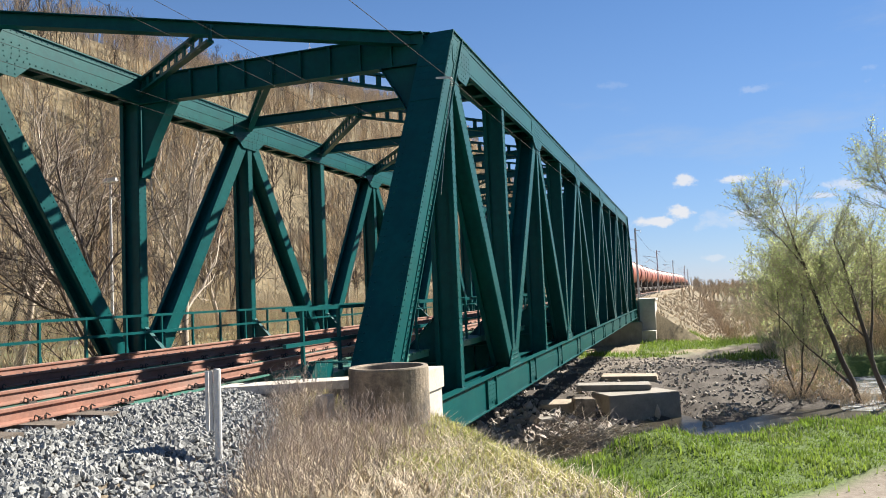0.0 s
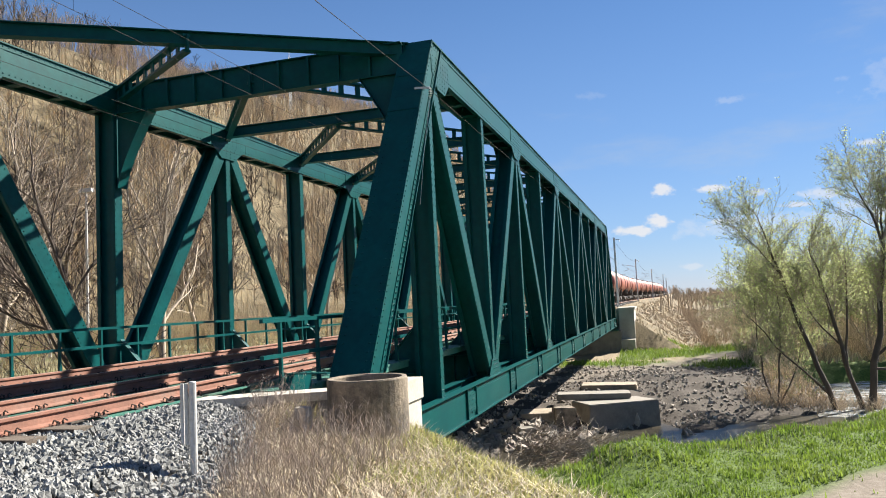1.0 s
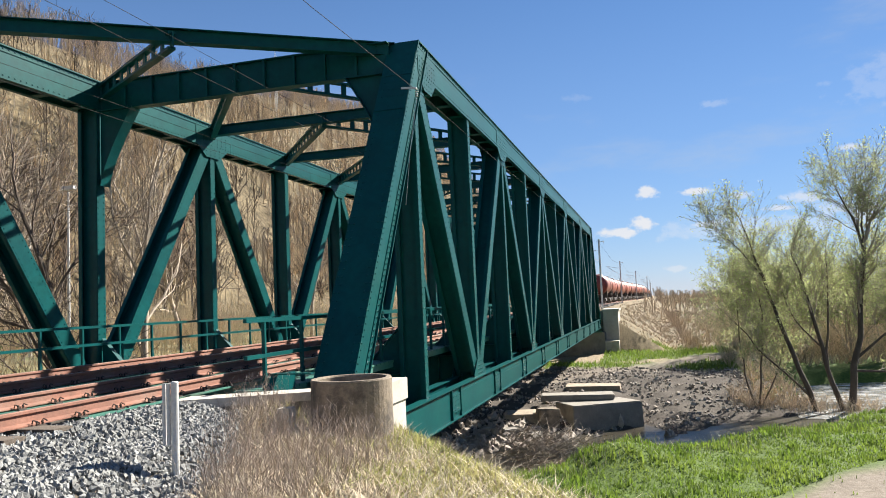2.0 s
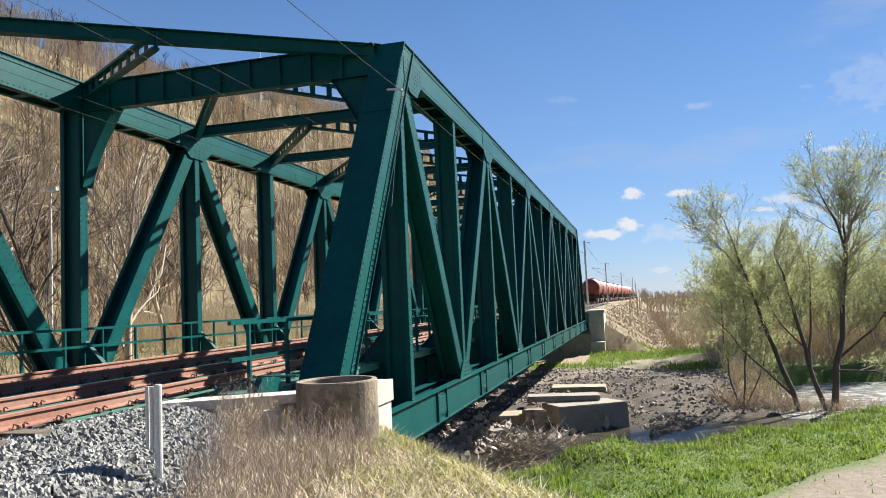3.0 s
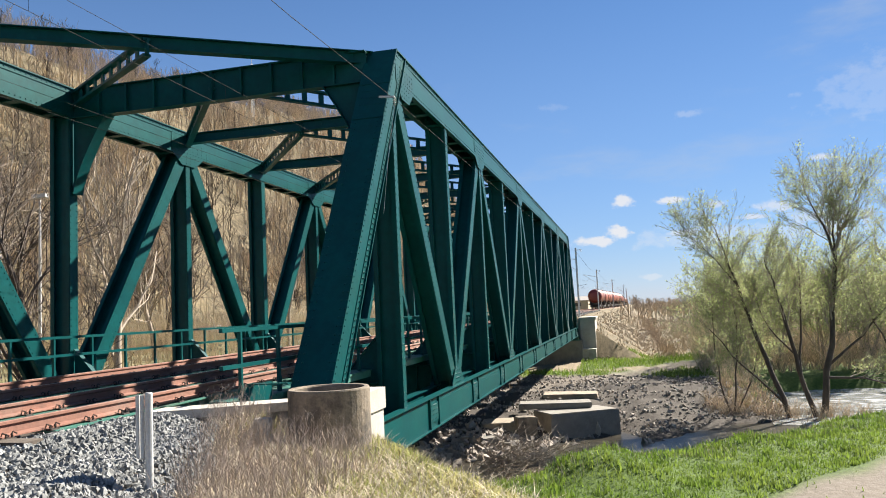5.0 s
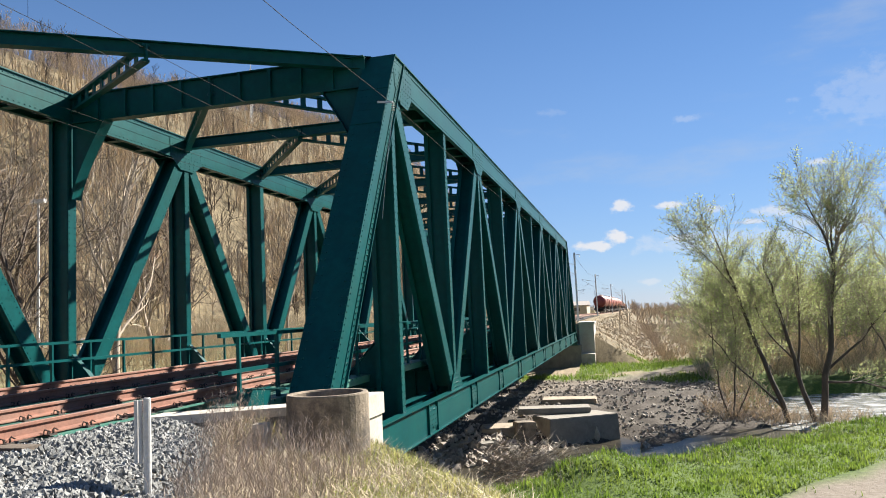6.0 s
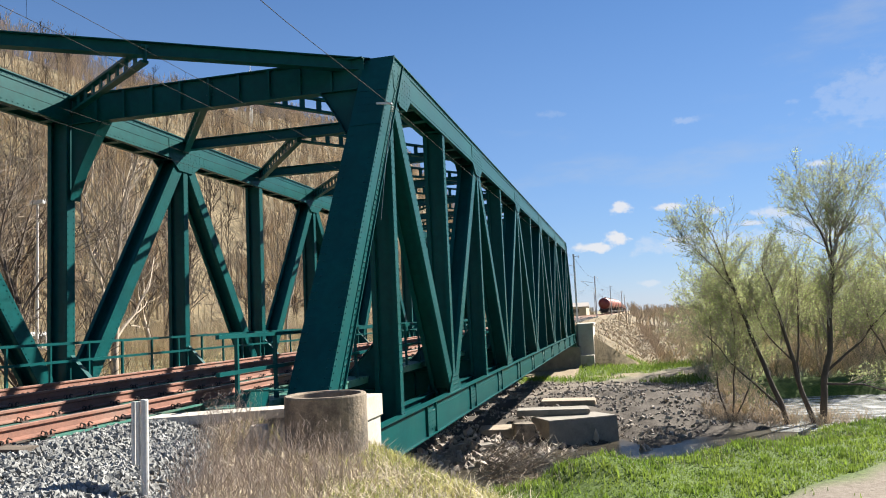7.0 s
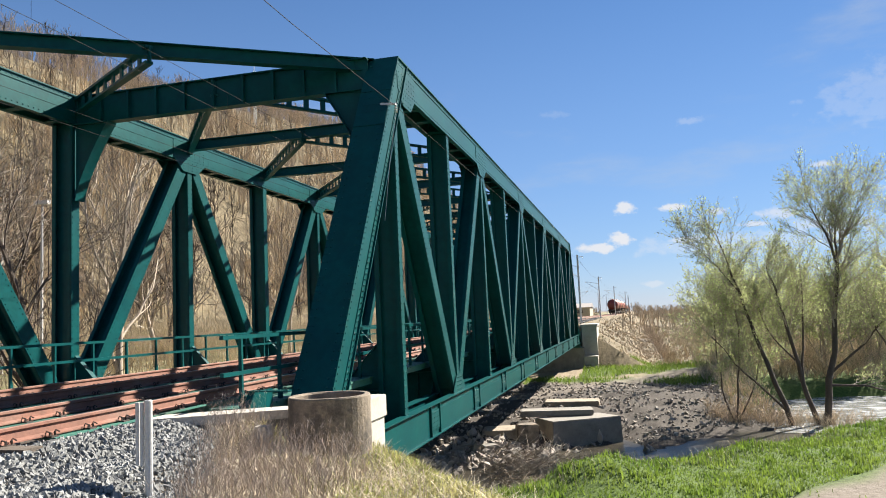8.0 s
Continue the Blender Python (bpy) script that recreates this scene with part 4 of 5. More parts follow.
g = Geo()
for i in range(4200):
    t = rng.uniform(-9, 13)
    d = rng.gauss(11.2 if t < 9 else 9.6, 1.1)
    x, y = -2.6 + 0.714 * t - 0.70 * d, 19.9 + 0.70 * t + 0.714 * d
    if -5.4 < x < -0.7 and 33.0 < y < 39.5 and rng.random() < 0.9:
        continue
    z = ground_z(x, y)
    if z < -5.42:
        continue
    g.stone((x, y, z + 0.03), rng.choice((0.06, 0.08, 0.1, 0.13, 0.17, 0.22, 0.30)) * rng.uniform(0.7, 1.3), rng)
for i in range(9000):
    x, y = rng.uniform(-9, 8), 32 + 26 * rng.random() ** 1.3
    if bank_side(x, y) > 9.5 and rough_noise(x, y, 0.5, 71) > -0.2:
        g.stone((x, y, ground_z(x, y) + 0.01), rng.choice((0.025, 0.035, 0.035, 0.05, 0.07, 0.10, 0.14)), rng)
for i in range(700):
    x, y = rng.uniform(-9.5, -2.2), rng.uniform(24.5, 35)
    z = ground_z(x, y)
    if z > -5.36:
        g.stone((x, y, z + 0.03), rng.uniform(0.06, 0.26), rng)
solid("shore_rocks", g, ROCK, "brown broken rocks along the stream shore", "rocks", kind="stuff")


def slab(x, y, z0, wx, wy, h, turn, tilt, label, mat):
    """A cast block with chipped, slightly uneven corners."""
    bm = bmesh.new()
    bmesh.ops.create_cube(bm, size=1)
    for v in bm.verts:
        v.co = Vector((v.co.x * wx, v.co.y * wy, (v.co.z + 0.5) * h))
        v.co += Vector((rng.uniform(-0.05, 0.05), rng.uniform(-0.05, 0.05), rng.uniform(-0.03, 0.03)))
    bmesh.ops.bevel(bm, geom=bm.edges[:], offset=0.035, segments=2, affect="EDGES")
    me = bpy.data.meshes.new("concrete_slab")
    bm.to_mesh(me)
    bm.free()
    me.materials.append(mat)
    ob = new("concrete_slab", me)
    ob.matrix_world = pose(x, y, z0, tilt, 0, turn)
    tagged(ob, label, "concrete slab", "concrete slabs")


slab(-2.9, 37.6, -5.42, 3.5, 2.4, 1.28, 28, -1.5, "large grey concrete block lying at the water's edge", CONCRETE)
slab(-4.0, 38.6, -4.13, 3.6, 1.4, 0.26, 8, 1.0, "flat concrete slab lying on a larger block", CONCRETE)
slab(-3.7, 45.2, -4.82, 3.2, 1.6, 0.62, 2, 0.5, "sand-coloured concrete slab on the muddy bank", CONCRETE_SAND)
slab(-6.2, 36.0, -5.0, 2.0, 1.3, 0.62, 12, 2.0, "brown stained concrete block on the stony shore", CONCRETE_SAND)
slab(-5.1, 35.5, -5.2, 0.9, 1.1, 1.05, 20, -3.0, "brown stained concrete block on the stony shore", CONCRETE_OLD)
slab(-6.6, 33.6, -5.5, 0.7, 0.5, 0.75, 40, 8.0, "broken concrete lump among the rocks", CONCRETE)
slab(-5.4, 33.2, -5.5, 0.8, 0.5, 0.6, 70, -8.0, "broken concrete lump among the rocks", CONCRETE)


# ---- plants ----
def grow(wood, leaves, p, way, length, r, level, rng, o):
    """A limb and, from it, its side limbs. o: the habit of the tree."""
    p, way = Vector(p), Vector(way).normalized()
    k = 4 if level < 2 else 3
    pts, rad = [p.copy()], [r]
    for i in range(k):
        way = (way + Vector((rng.gauss(0, 1), rng.gauss(0, 1), rng.gauss(0, 1))) * o["wind"] * (1 + 0.4 * level) + Vector((0, 0, o["up"] if level > 0 else 0))).normalized()
        p = p + way * (length / k)
        pts.append(p.copy())
        rad.append(max(o["thin"], r * (1 - (0.45 if level < o["levels"] else 0.8) * (i + 1) / k)))
    wood.tube(pts, rad, 7 if level == 0 else (5 if level == 1 else 3), caps=False)
    if level >= o["levels"]:
        if leaves is not None:
            for i in range(o["leaves"]):
                t = rng.random() ** 0.8 * k
                j = min(k - 1, int(t))
                c = pts[j].lerp(pts[j + 1], t - j) + Vector((rng.gauss(0, 1), rng.gauss(0, 1), rng.gauss(0, 1))) * o["fuzz"]
                s = o["leaf"] * rng.uniform(0.6, 1.3)
                if c.z < o["floor"] and rng.random() < 0.8:
                    continue
                a = Vector((rng.gauss(0, 1), rng.gauss(0, 1), rng.gauss(0, 1))).normalized()
                b = a.cross(Vector((rng.gauss(0, 1), rng.gauss(0, 1), 0.3))).normalized() * s * 0.32
                a *= s
                leaves.add([c - a * 0.5, c + b, c + a * 0.5, c - b], [(0, 1, 2, 3)])
        return
    n = rng.randint(*o["split"][min(level, len(o["split"]) - 1)])
    for i in range(n):
        t = (o["bare"] if level == 0 else 0.25) + (1 - (o["bare"] if level == 0 else 0.25)) * (i + rng.random()) / n
        t = min(0.999, t) * k
        j = int(t)
        c = pts[j].lerp(pts[j + 1], t - j)
        az = rng.uniform(0, 6.283)
        open_ = o["open"] * rng.uniform(0.6, 1.25)
        base = (pts[j + 1] - pts[j]).normalized()
        a = base.cross(Vector((0.2, 0.3, 0.93)) if abs(base.z) < 0.95 else Vector((1, 0, 0))).normalized()
        b = base.cross(a)
        d = base * math.cos(open_) + (a * math.cos(az) + b * math.sin(az)) * math.sin(open_)
        grow(wood, leaves, c, d, length * rng.uniform(0.45, 0.75) * o["short"], max(o["thin"], r * 0.5 * (1 - 0.4 * t / k)), level + 1, rng, o)
    if level > 0 or o["top"]:
        grow(wood, leaves, pts[-1], way, length * 0.55, rad[-1], level + 1, rng, o)


BARE = dict(wind=0.10, up=0.10, levels=3, leaves=0, fuzz=0, leaf=0, thin=0.006, split=[(6, 8), (5, 7), (5, 7)], bare=0.35, open=0.75, short=0.95, top=True)
WILLOW = dict(wind=0.10, up=0.13, levels=3, leaves=22, fuzz=0.12, leaf=0.085, thin=0.007, split=[(5, 6), (6, 8), (5, 7)], bare=0.55, open=0.55, short=0.95, top=True)


def tree(name, at, stems, o, mats, label, category, group, seed):
    """stems: (direction, length, radius) of each trunk."""
    rng = random.Random(seed)
    z = ground_z(*at)
    root = thing(name, (*at, z), label, category, group)
    trunk, crown, leaf = Geo(), Geo(), Geo()
    o = dict(o, floor=z + 2.6)
    for way, length, r in stems:
        p = Vector((at[0] + rng.uniform(-0.2, 0.2) * (len(stems) > 1), at[1] + rng.uniform(-0.2, 0.2) * (len(stems) > 1), z - 0.15))
        limb = Geo()
        grow(limb, leaf if o["leaves"] else None, p, way, length, r, 0, rng, o)
        n0 = 7 * 5
        trunk.add(limb.v[:n0], [f for f in limb.f if max(f) < n0])
        crown.add(limb.v[n0:], [tuple(i - n0 for i in f) for f in limb.f if min(f) >= n0])
    part("trunk", trunk, mats[0], root, smooth=True)
    part("crown", crown, mats[0], root)
    if o["leaves"]:
        part("leaves", leaf, mats[1], root)["kind"] = "stuff"
    return root


def willow(at, stems, label, seed, o, limb=1.5):
    """A willow from its stems. stems: (way points (x, y, z), foot radius, top radius, share of the stem that stays bare)."""
    rng = random.Random(seed)
    root = thing("willow_tree", (*at, ground_z(*at)), label, "tree", "willows")
    trunk, crown, leaf = Geo(), Geo(), Geo()
    o = dict(o, floor=-3.2)
    for pts, r0, r1, bare in stems:
        pts = [Vector(p) for p in pts]
        fine = [pts[0]]
        for a, b in zip(pts, pts[1:]):
            for u in (0.34, 0.67, 1.0):
                fine.append(a.lerp(b, u) + Vector((rng.gauss(0, 0.04), rng.gauss(0, 0.06), 0)))
        n = len(fine) - 1
        rad = [r0 + (r1 - r0) * (i / n) ** 0.8 for i in range(n + 1)]
        trunk.tube(fine, rad, 8, caps=False)
        k = int(4 + 1.6 * n * (1 - bare))
        for i in range(k):
            u = (bare + (1 - bare) * (i + rng.random()) / k) * n
            m = min(n - 1, int(u))
            base = (fine[m + 1] - fine[m]).normalized()
            az, tilt = rng.uniform(0, 6.283), rng.uniform(0.35, 0.95)
            d = base * math.cos(tilt) + Vector((math.cos(az), math.sin(az), 0.1)) * math.sin(tilt)
            grow(crown, leaf, fine[m].lerp(fine[m + 1], u - m), d, limb * rng.uniform(0.6, 1.2), max(0.012, rad[m] * 0.42), 1, rng, o)
        grow(crown, leaf, fine[-1], fine[-1] - fine[-2], limb, r1, 1, rng, o)
    part("trunk", trunk, BARK_DARK, root, smooth=True)
    part("crown", crown, BARK, root)
    part("leaves", leaf, LEAF, root)["kind"] = "stuff"


W = "grey-barked willow with thin fresh yellow-green leaves by the water"
sparse = dict(WILLOW, levels=3, leaves=6, leaf=0.08, fuzz=0.08, up=0.07, open=0.55, split=[(4, 5), (5, 6), (4, 5)], short=1.05, thin=0.006)
bush = dict(WILLOW, bare=0.2, open=0.6, split=[(5, 6), (4, 5), (3, 4)], leaves=9, leaf=0.085)
willow((9.3, 42.0), [([(9.25, 42, -5.5), (9.6, 42, -3.0), (9.93, 42, -1.66), (10.25, 42, 1.0), (10.42, 42, 2.95)], 0.19, 0.10, 0.55), ([(10.42, 42, 2.9), (9.95, 41.7, 4.6), (9.25, 41.4, 5.9)], 0.08, 0.025, 0.15),
                     ([(10.42, 42, 2.9), (11.0, 42.3, 4.5), (11.8, 42.5, 6.0)], 0.08, 0.025, 0.15), ([(10.42, 42, 2.8), (10.55, 42.2, 4.6), (10.5, 42.3, 6.2)], 0.07, 0.025, 0.2),
                     ([(9.8, 42, -2.6), (11.3, 41.6, -1.2), (12.8, 41.2, 0.6)], 0.08, 0.03, 0.3), ([(9.5, 42, -3.3), (11.2, 41.4, -3.3), (12.8, 41.0, -3.9)], 0.07, 0.03, 0.3)], W, 1, sparse, 1.7)
willow((7.7, 42.0), [([(7.67, 42, -5.4), (6.67, 42, -2.13), (6.1, 42.1, 0.0), (5.57, 42.1, 1.76), (4.9, 42.2, 4.3)], 0.15, 0.035, 0.5), ([(5.6, 42.1, 1.7), (4.6, 41.8, 3.0), (3.7, 41.6, 4.0)], 0.05, 0.02, 0.2),
                     ([(7.4, 42, -4.5), (5.6, 41.6, -2.7), (4.0, 41.3, -0.6)], 0.07, 0.025, 0.35)], "leaning willow with thin fresh yellow-green leaves by the water", 2, sparse, 1.6)
willow((5.0, 42.0), [([(4.93, 42, -5.4), (4.4, 42, -3.4), (4.2, 42, -1.46), (4.3, 42, 0.4)], 0.06, 0.02, 0.4), ([(5.0, 42, -5.4), (5.3, 42.2, -3.0), (5.5, 42.3, -0.8), (5.4, 42.3, 0.8)], 0.06, 0.02, 0.4),
                     ([(5.0, 42, -5.3), (5.9, 42.3, -3.6), (6.6, 42.6, -1.6)], 0.05, 0.02, 0.4)], W, 3, sparse, 1.4)
willow((9.0, 42.2), [([(9.0, 42.2, -5.4), (8.3, 42.2, -3.0), (7.89, 42.2, -0.42), (7.4, 42.3, 1.8), (7.1, 42.3, 2.9)], 0.15, 0.03, 0.45), ([(8.4, 42.2, -3.2), (8.7, 42.8, -0.5), (8.9, 43.0, 2.2)], 0.08, 0.025, 0.4),
                     ([(8.1, 42.2, -2.0), (7.0, 41.8, -0.8), (6.4, 41.7, 0.8)], 0.05, 0.02, 0.3)], W, 4, sparse, 1.5)
willow((13.4, 43.5), [([(13.4, 43.5, -5.2), (13.3, 43.5, -2.0), (13.6, 43.5, 1.0), (13.5, 43.5, 3.8)], 0.14, 0.04, 0.4), ([(13.3, 43.5, -2.6), (12.2, 43.0, -0.6), (11.8, 42.8, 1.6)], 0.06, 0.02, 0.3)], W, 5, sparse, 1.7)
rng = random.Random(21)
spots = [(7.6, 60.5), (10.5, 61), (7.5, 64), (13.5, 60), (17, 62), (21, 64), (8.5, 68), (13, 71), (18, 73), (25, 70), (10.5, 74), (8.6, 79), (30, 74)]
for i, (x, y) in enumerate(spots):
    n = rng.randint(4, 6)
    st = [((rng.uniform(-0.55, 0.55), rng.uniform(-0.4, 0.4), 1), rng.uniform(3.0, 4.6) * (1.25 if y > 58 else 1.0), rng.uniform(0.05, 0.09)) for k in range(n)]
    tree("willow_bush", (x, y), st, dict(bush, leaf=0.13, thin=0.010, leaves=12), (BARK, LEAF), "bushy many-stemmed willow in first leaf beside the river", "bush", "willow bushes", 40 + i)

# bare trees between the bridge and the road
B = "leafless tree with pale forked branches below the wooded hill"
big = dict(BARE, thin=0.012)
stand = [(-22.0, 24.5, 7.5, 0.21, -0.1), (-24.5, 31.0, 8.0, 0.22, 0.05), (-27, 20, 6.5, 0.16, 0.3), (-30, 27, 7, 0.17, 0.25), (-34, 30, 7.5, 0.18, 0.1), (-31, 44, 7, 0.18, -0.2), (-36, 52, 7.5, 0.2, 0.1), (-29, 60, 7, 0.18, 0.0), (-40, 40, 8, 0.2, 0.15), (-26, 70, 6.5, 0.15, -0.1), (-33, 85, 8, 0.2, 0.1), (-22, 90, 7, 0.18, 0.2), (-24, 12, 6, 0.16, 0.1), (-30, 14, 7, 0.18, 0.3)]
for i, (x, y, h, r, le) in enumerate(stand):
    tree("bare_tree", (x, y), [((le, rng.uniform(-0.2, 0.2), 1), h, r)] + ([((le - 0.5, 0.2, 1), h * 0.7, r * 0.6)] if i % 3 == 0 else []), big, (BARK if i % 2 else BARK_DARK, None), B, "tree", "bare trees", 70 + i)


def cone(g, p, q, r):
    """A thin three-sided twig."""
    (x, y, z), (X, Y, Z) = p, q
    o = len(g.v)
    g.v.extend(((x + r, y, z), (x - 0.5 * r, y + 0.87 * r, z), (x - 0.5 * r, y - 0.87 * r, z), (X, Y, Z)))
    g.f.extend(((o, o + 1, o + 3), (o + 1, o + 2, o + 3), (o + 2, o, o + 3)))
    g.m.extend((0, 0, 0))


def stick_tree(g, x, y, z, h, rng, n, thick, spread):
    lx, ly = rng.gauss(0, 0.05) * h, rng.gauss(0, 0.05) * h
    cone(g, (x, y, z - 0.3), (x + lx, y + ly, z + h), thick)
    for i in range(n):
        t = rng.uniform(0.2, 0.95)
        bx, by, bz = x + lx * t, y + ly * t, z + h * t
        a, l = rng.uniform(0, 6.283), h * (1.05 - t) * rng.uniform(0.35, 0.75)
        s = spread * rng.uniform(0.4, 1.0)
        q = (bx + math.cos(a) * l * s, by + math.sin(a) * l * s, bz + l)
        cone(g, (bx, by, bz), q, thick * 0.6)
        for k in range(3):
            u = rng.uniform(0.3, 0.9)
            c = tuple(m + (w - m) * u for m, w in zip((bx, by, bz), q))
            a2, l2 = rng.uniform(0, 6.283), l * rng.uniform(0.3, 0.5)
            cone(g, c, (c[0] + math.cos(a2) * l2 * 0.6, c[1] + math.sin(a2) * l2 * 0.6, c[2] + l2 * 0.9), thick * 0.45)


rng = random.Random(31)
for name, count, pale in (("hill_wood", 4200, False), ("hill_thicket", 7000, True)):
    g = Geo()
    done = 0
    while done < count:
        y = rng.uniform(-5, 470)
        x = -64 - rng.expovariate(1 / (45.0 if pale else 70.0))
        if x < -260 or y < -x * 0.62 - 30 or rough_noise(x, y, 0.03, 40) < -0.28:
            continue
        far_ = 1 + y / 260
        h = rng.uniform(2.0, 6.0) if pale else rng.uniform(6, 11.5)
        stick_tree(g, x, y, ground_z(x, y), h, rng, 5 if pale else 11, (0.036 if pale else 0.055) * far_, 0.5 if pale else 0.75)
        done += 1
    solid(name, g, TWIG_PALE if pale else TWIG, "dense leafless brown wood on the steep hillside" if not pale else "pale leafless thicket on the hillside", "woodland", kind="stuff")

for mat_, label_ in ((BARK, "tall leafless trees with pale sunlit trunks on the hill"), (BARK_DARK, "tall leafless trees with dark trunks on the hill")):
    g = Geo()
    for i in range(420):
        y, x = rng.uniform(0, 260), -52 - rng.expovariate(1 / 34.0)
        if x > -150 and (x > -50 or x < -60):
            stick_tree(g, x, y, ground_z(x, y), rng.uniform(7, 13), rng, 13, 0.11, 0.8)
    solid("hill_trees", g, mat_, label_, "woodland", kind="stuff")

g = Geo()
for i in range(2900):
    y = rng.uniform(4, 150)
    x = rng.uniform(-50, -16.5)
    if y < -x * 0.5 - 12:
        continue
    for k in range(rng.randint(5, 9)):
        a, l = rng.uniform(0, 6.283), rng.uniform(0.9, 3.8)
        s = rng.uniform(0.1, 0.6)
        p = (x + rng.gauss(0, 0.25), y + rng.gauss(0, 0.25), ground_z(x, y) - 0.1)
        q = (p[0] + math.cos(a) * l * s, p[1] + math.sin(a) * l * s, p[2] + l)
        cone(g, p, q, 0.018)
        for j in range(3):
            u = rng.uniform(0.3, 0.9)
            c = tuple(m + (w - m) * u for m, w in zip(p, q))
            a2, l2 = rng.uniform(0, 6.283), l * 0.35
            cone(g, c, (c[0] + math.cos(a2) * l2 * 0.7, c[1] + math.sin(a2) * l2 * 0.7, c[2] + l2 * 0.8), 0.010)
gl = Geo()
for i in range(14000):
    y = rng.uniform(6, 90)
    x = -16.5 - rng.random() ** 1.3 * 26
    if rough_noise(x, y, 0.16, 77) < 0.02:
        continue
    c = Vector((x, y, ground_z(x, y) + rng.uniform(0.05, 1.5)))
    d, e = Vector((rng.gauss(0, 1), rng.gauss(0, 1), rng.gauss(0, 1))).normalized() * 0.08, Vector((rng.gauss(0, 1), rng.gauss(0, 1), 0.2)).normalized() * 0.045
    gl.add([c - d, c + e, c + d, c - e], [(0, 1, 2, 3)])
solid("verge_leaves", gl, LEAF, "scattered yellow-green leaves of the verge shrubs", "brush", kind="stuff")
solid("verge_brush", g, TWIG_PALE, "tangled leafless brush on the verge below the bridge", "brush", kind="stuff")

# rough growth on both sides of the river
g, gl = Geo(), Geo()
for i in range(5200):
    y = rng.uniform(42, 150)
    x = rng.uniform(2.0, 16) + (y - 42) * rng.uniform(0.0, 0.55)
    z = ground_z(x, y)
    if z < -5.2 or (x > 7.5 and y < 58) or (y < 66 and x < 5.0) or (x < 6.5 and 66 < y < 78):
        continue
    big_ = rng.uniform(0.5, 1.5) * (1.6 if y > 58 else 0.8)
    for k in range(5):
        a, l, s = rng.uniform(0, 6.283), rng.uniform(0.5, 1.4) * big_, rng.uniform(0.15, 0.8)
        q = (x + math.cos(a) * l * s, y + math.sin(a) * l * s, z + l)
        cone(g, (x, y, z - 0.05), q, 0.022)
        for j in range(2):
            u, a2 = rng.uniform(0.4, 0.9), rng.uniform(0, 6.283)
            c = tuple(m + (w - m) * u for m, w in zip((x, y, z), q))
            cone(g, c, (c[0] + math.cos(a2) * l * 0.3, c[1] + math.sin(a2) * l * 0.3, c[2] + l * 0.3), 0.014)
        if rng.random() < 0.45:
            for j in range(3):
                c = Vector((x, y, z)).lerp(Vector(q), rng.uniform(0.5, 1.0)) + Vector((rng.gauss(0, 0.1), rng.gauss(0, 0.1), 0))
                d, e = Vector((rng.gauss(0, 1), rng.gauss(0, 1), rng.gauss(0, 1))).normalized() * 0.07, Vector((rng.gauss(0, 1), rng.gauss(0, 1), 0.2)).normalized() * 0.035
                gl.add([c - d, c + e, c + d, c - e], [(0, 1, 2, 3)])
for i in range(260):
    x, y = rng.uniform(3.6, 11.5), rng.gauss(42.4, 0.9)
    z = max(ground_z(x, y), -5.3)
    for k in range(5):
        a, l, s_ = rng.uniform(0, 6.283), rng.uniform(0.25, 0.8), rng.uniform(0.3, 1.0)
        q = (x + math.cos(a) * l * s_, y + math.sin(a) * l * s_, z + l)
        cone(g, (x, y, z - 0.1), q, 0.014)
        for j in range(2):
            u, a2 = rng.uniform(0.4, 0.9), rng.uniform(0, 6.283)
            c = tuple(m + (w - m) * u for m, w in zip((x, y, z), q))
            cone(g, c, (c[0] + math.cos(a2) * l * 0.35, c[1] + math.sin(a2) * l * 0.35, c[2] + l * 0.25), 0.009)
solid("riverside_brush", g, TWIG, "tangled brown brush along the river", "brush", kind="stuff")
solid("riverside_leaves", gl, LEAF_DARK, "first green leaves on the riverside brush", "brush", kind="stuff")

# far woods, hedges and the brush on the railway embankment
g, gl = Geo(), Geo()
for i in range(1400):
    y = rng.uniform(150, 560)
    x = track_x(y) + rng.choice((rng.uniform(6.5, 220), rng.uniform(6.5, 70), rng.uniform(-60, -16)))
    h = rng.uniform(3, 6.5) * (1 + (y - 190) / 900) * (1.0 if x > 0 else 0.8)
    stick_tree(g, x, y, ground_z(x, y), h, rng, 8, 0.10 + y * 0.0002, 0.8)
solid("far_wood", g, TWIG, "distant leafless trees along the plain", "woodland", kind="stuff")
g = Geo()
for i in range(5200):
    y = rng.uniform(73.3, 230)
    x = track_x(y) + 4.3 + rng.random() ** 0.8 * rng.choice((9, 9, 26))
    z = ground_z(x, y)
    for k in range(4):
        a, l, s = rng.uniform(0, 6.283), rng.uniform(0.12, 0.4) * (1 + (x > 3) * 1.8), rng.uniform(0.3, 1.0)
        cone(g, (x, y, z - 0.05), (x + math.cos(a) * l * s, y + math.sin(a) * l * s, z + l), 0.028)
solid("embankment_brush", g, TWIG, "brown dry brush on the railway embankment", "brush", kind="stuff")
g, gt = Geo(), Geo()
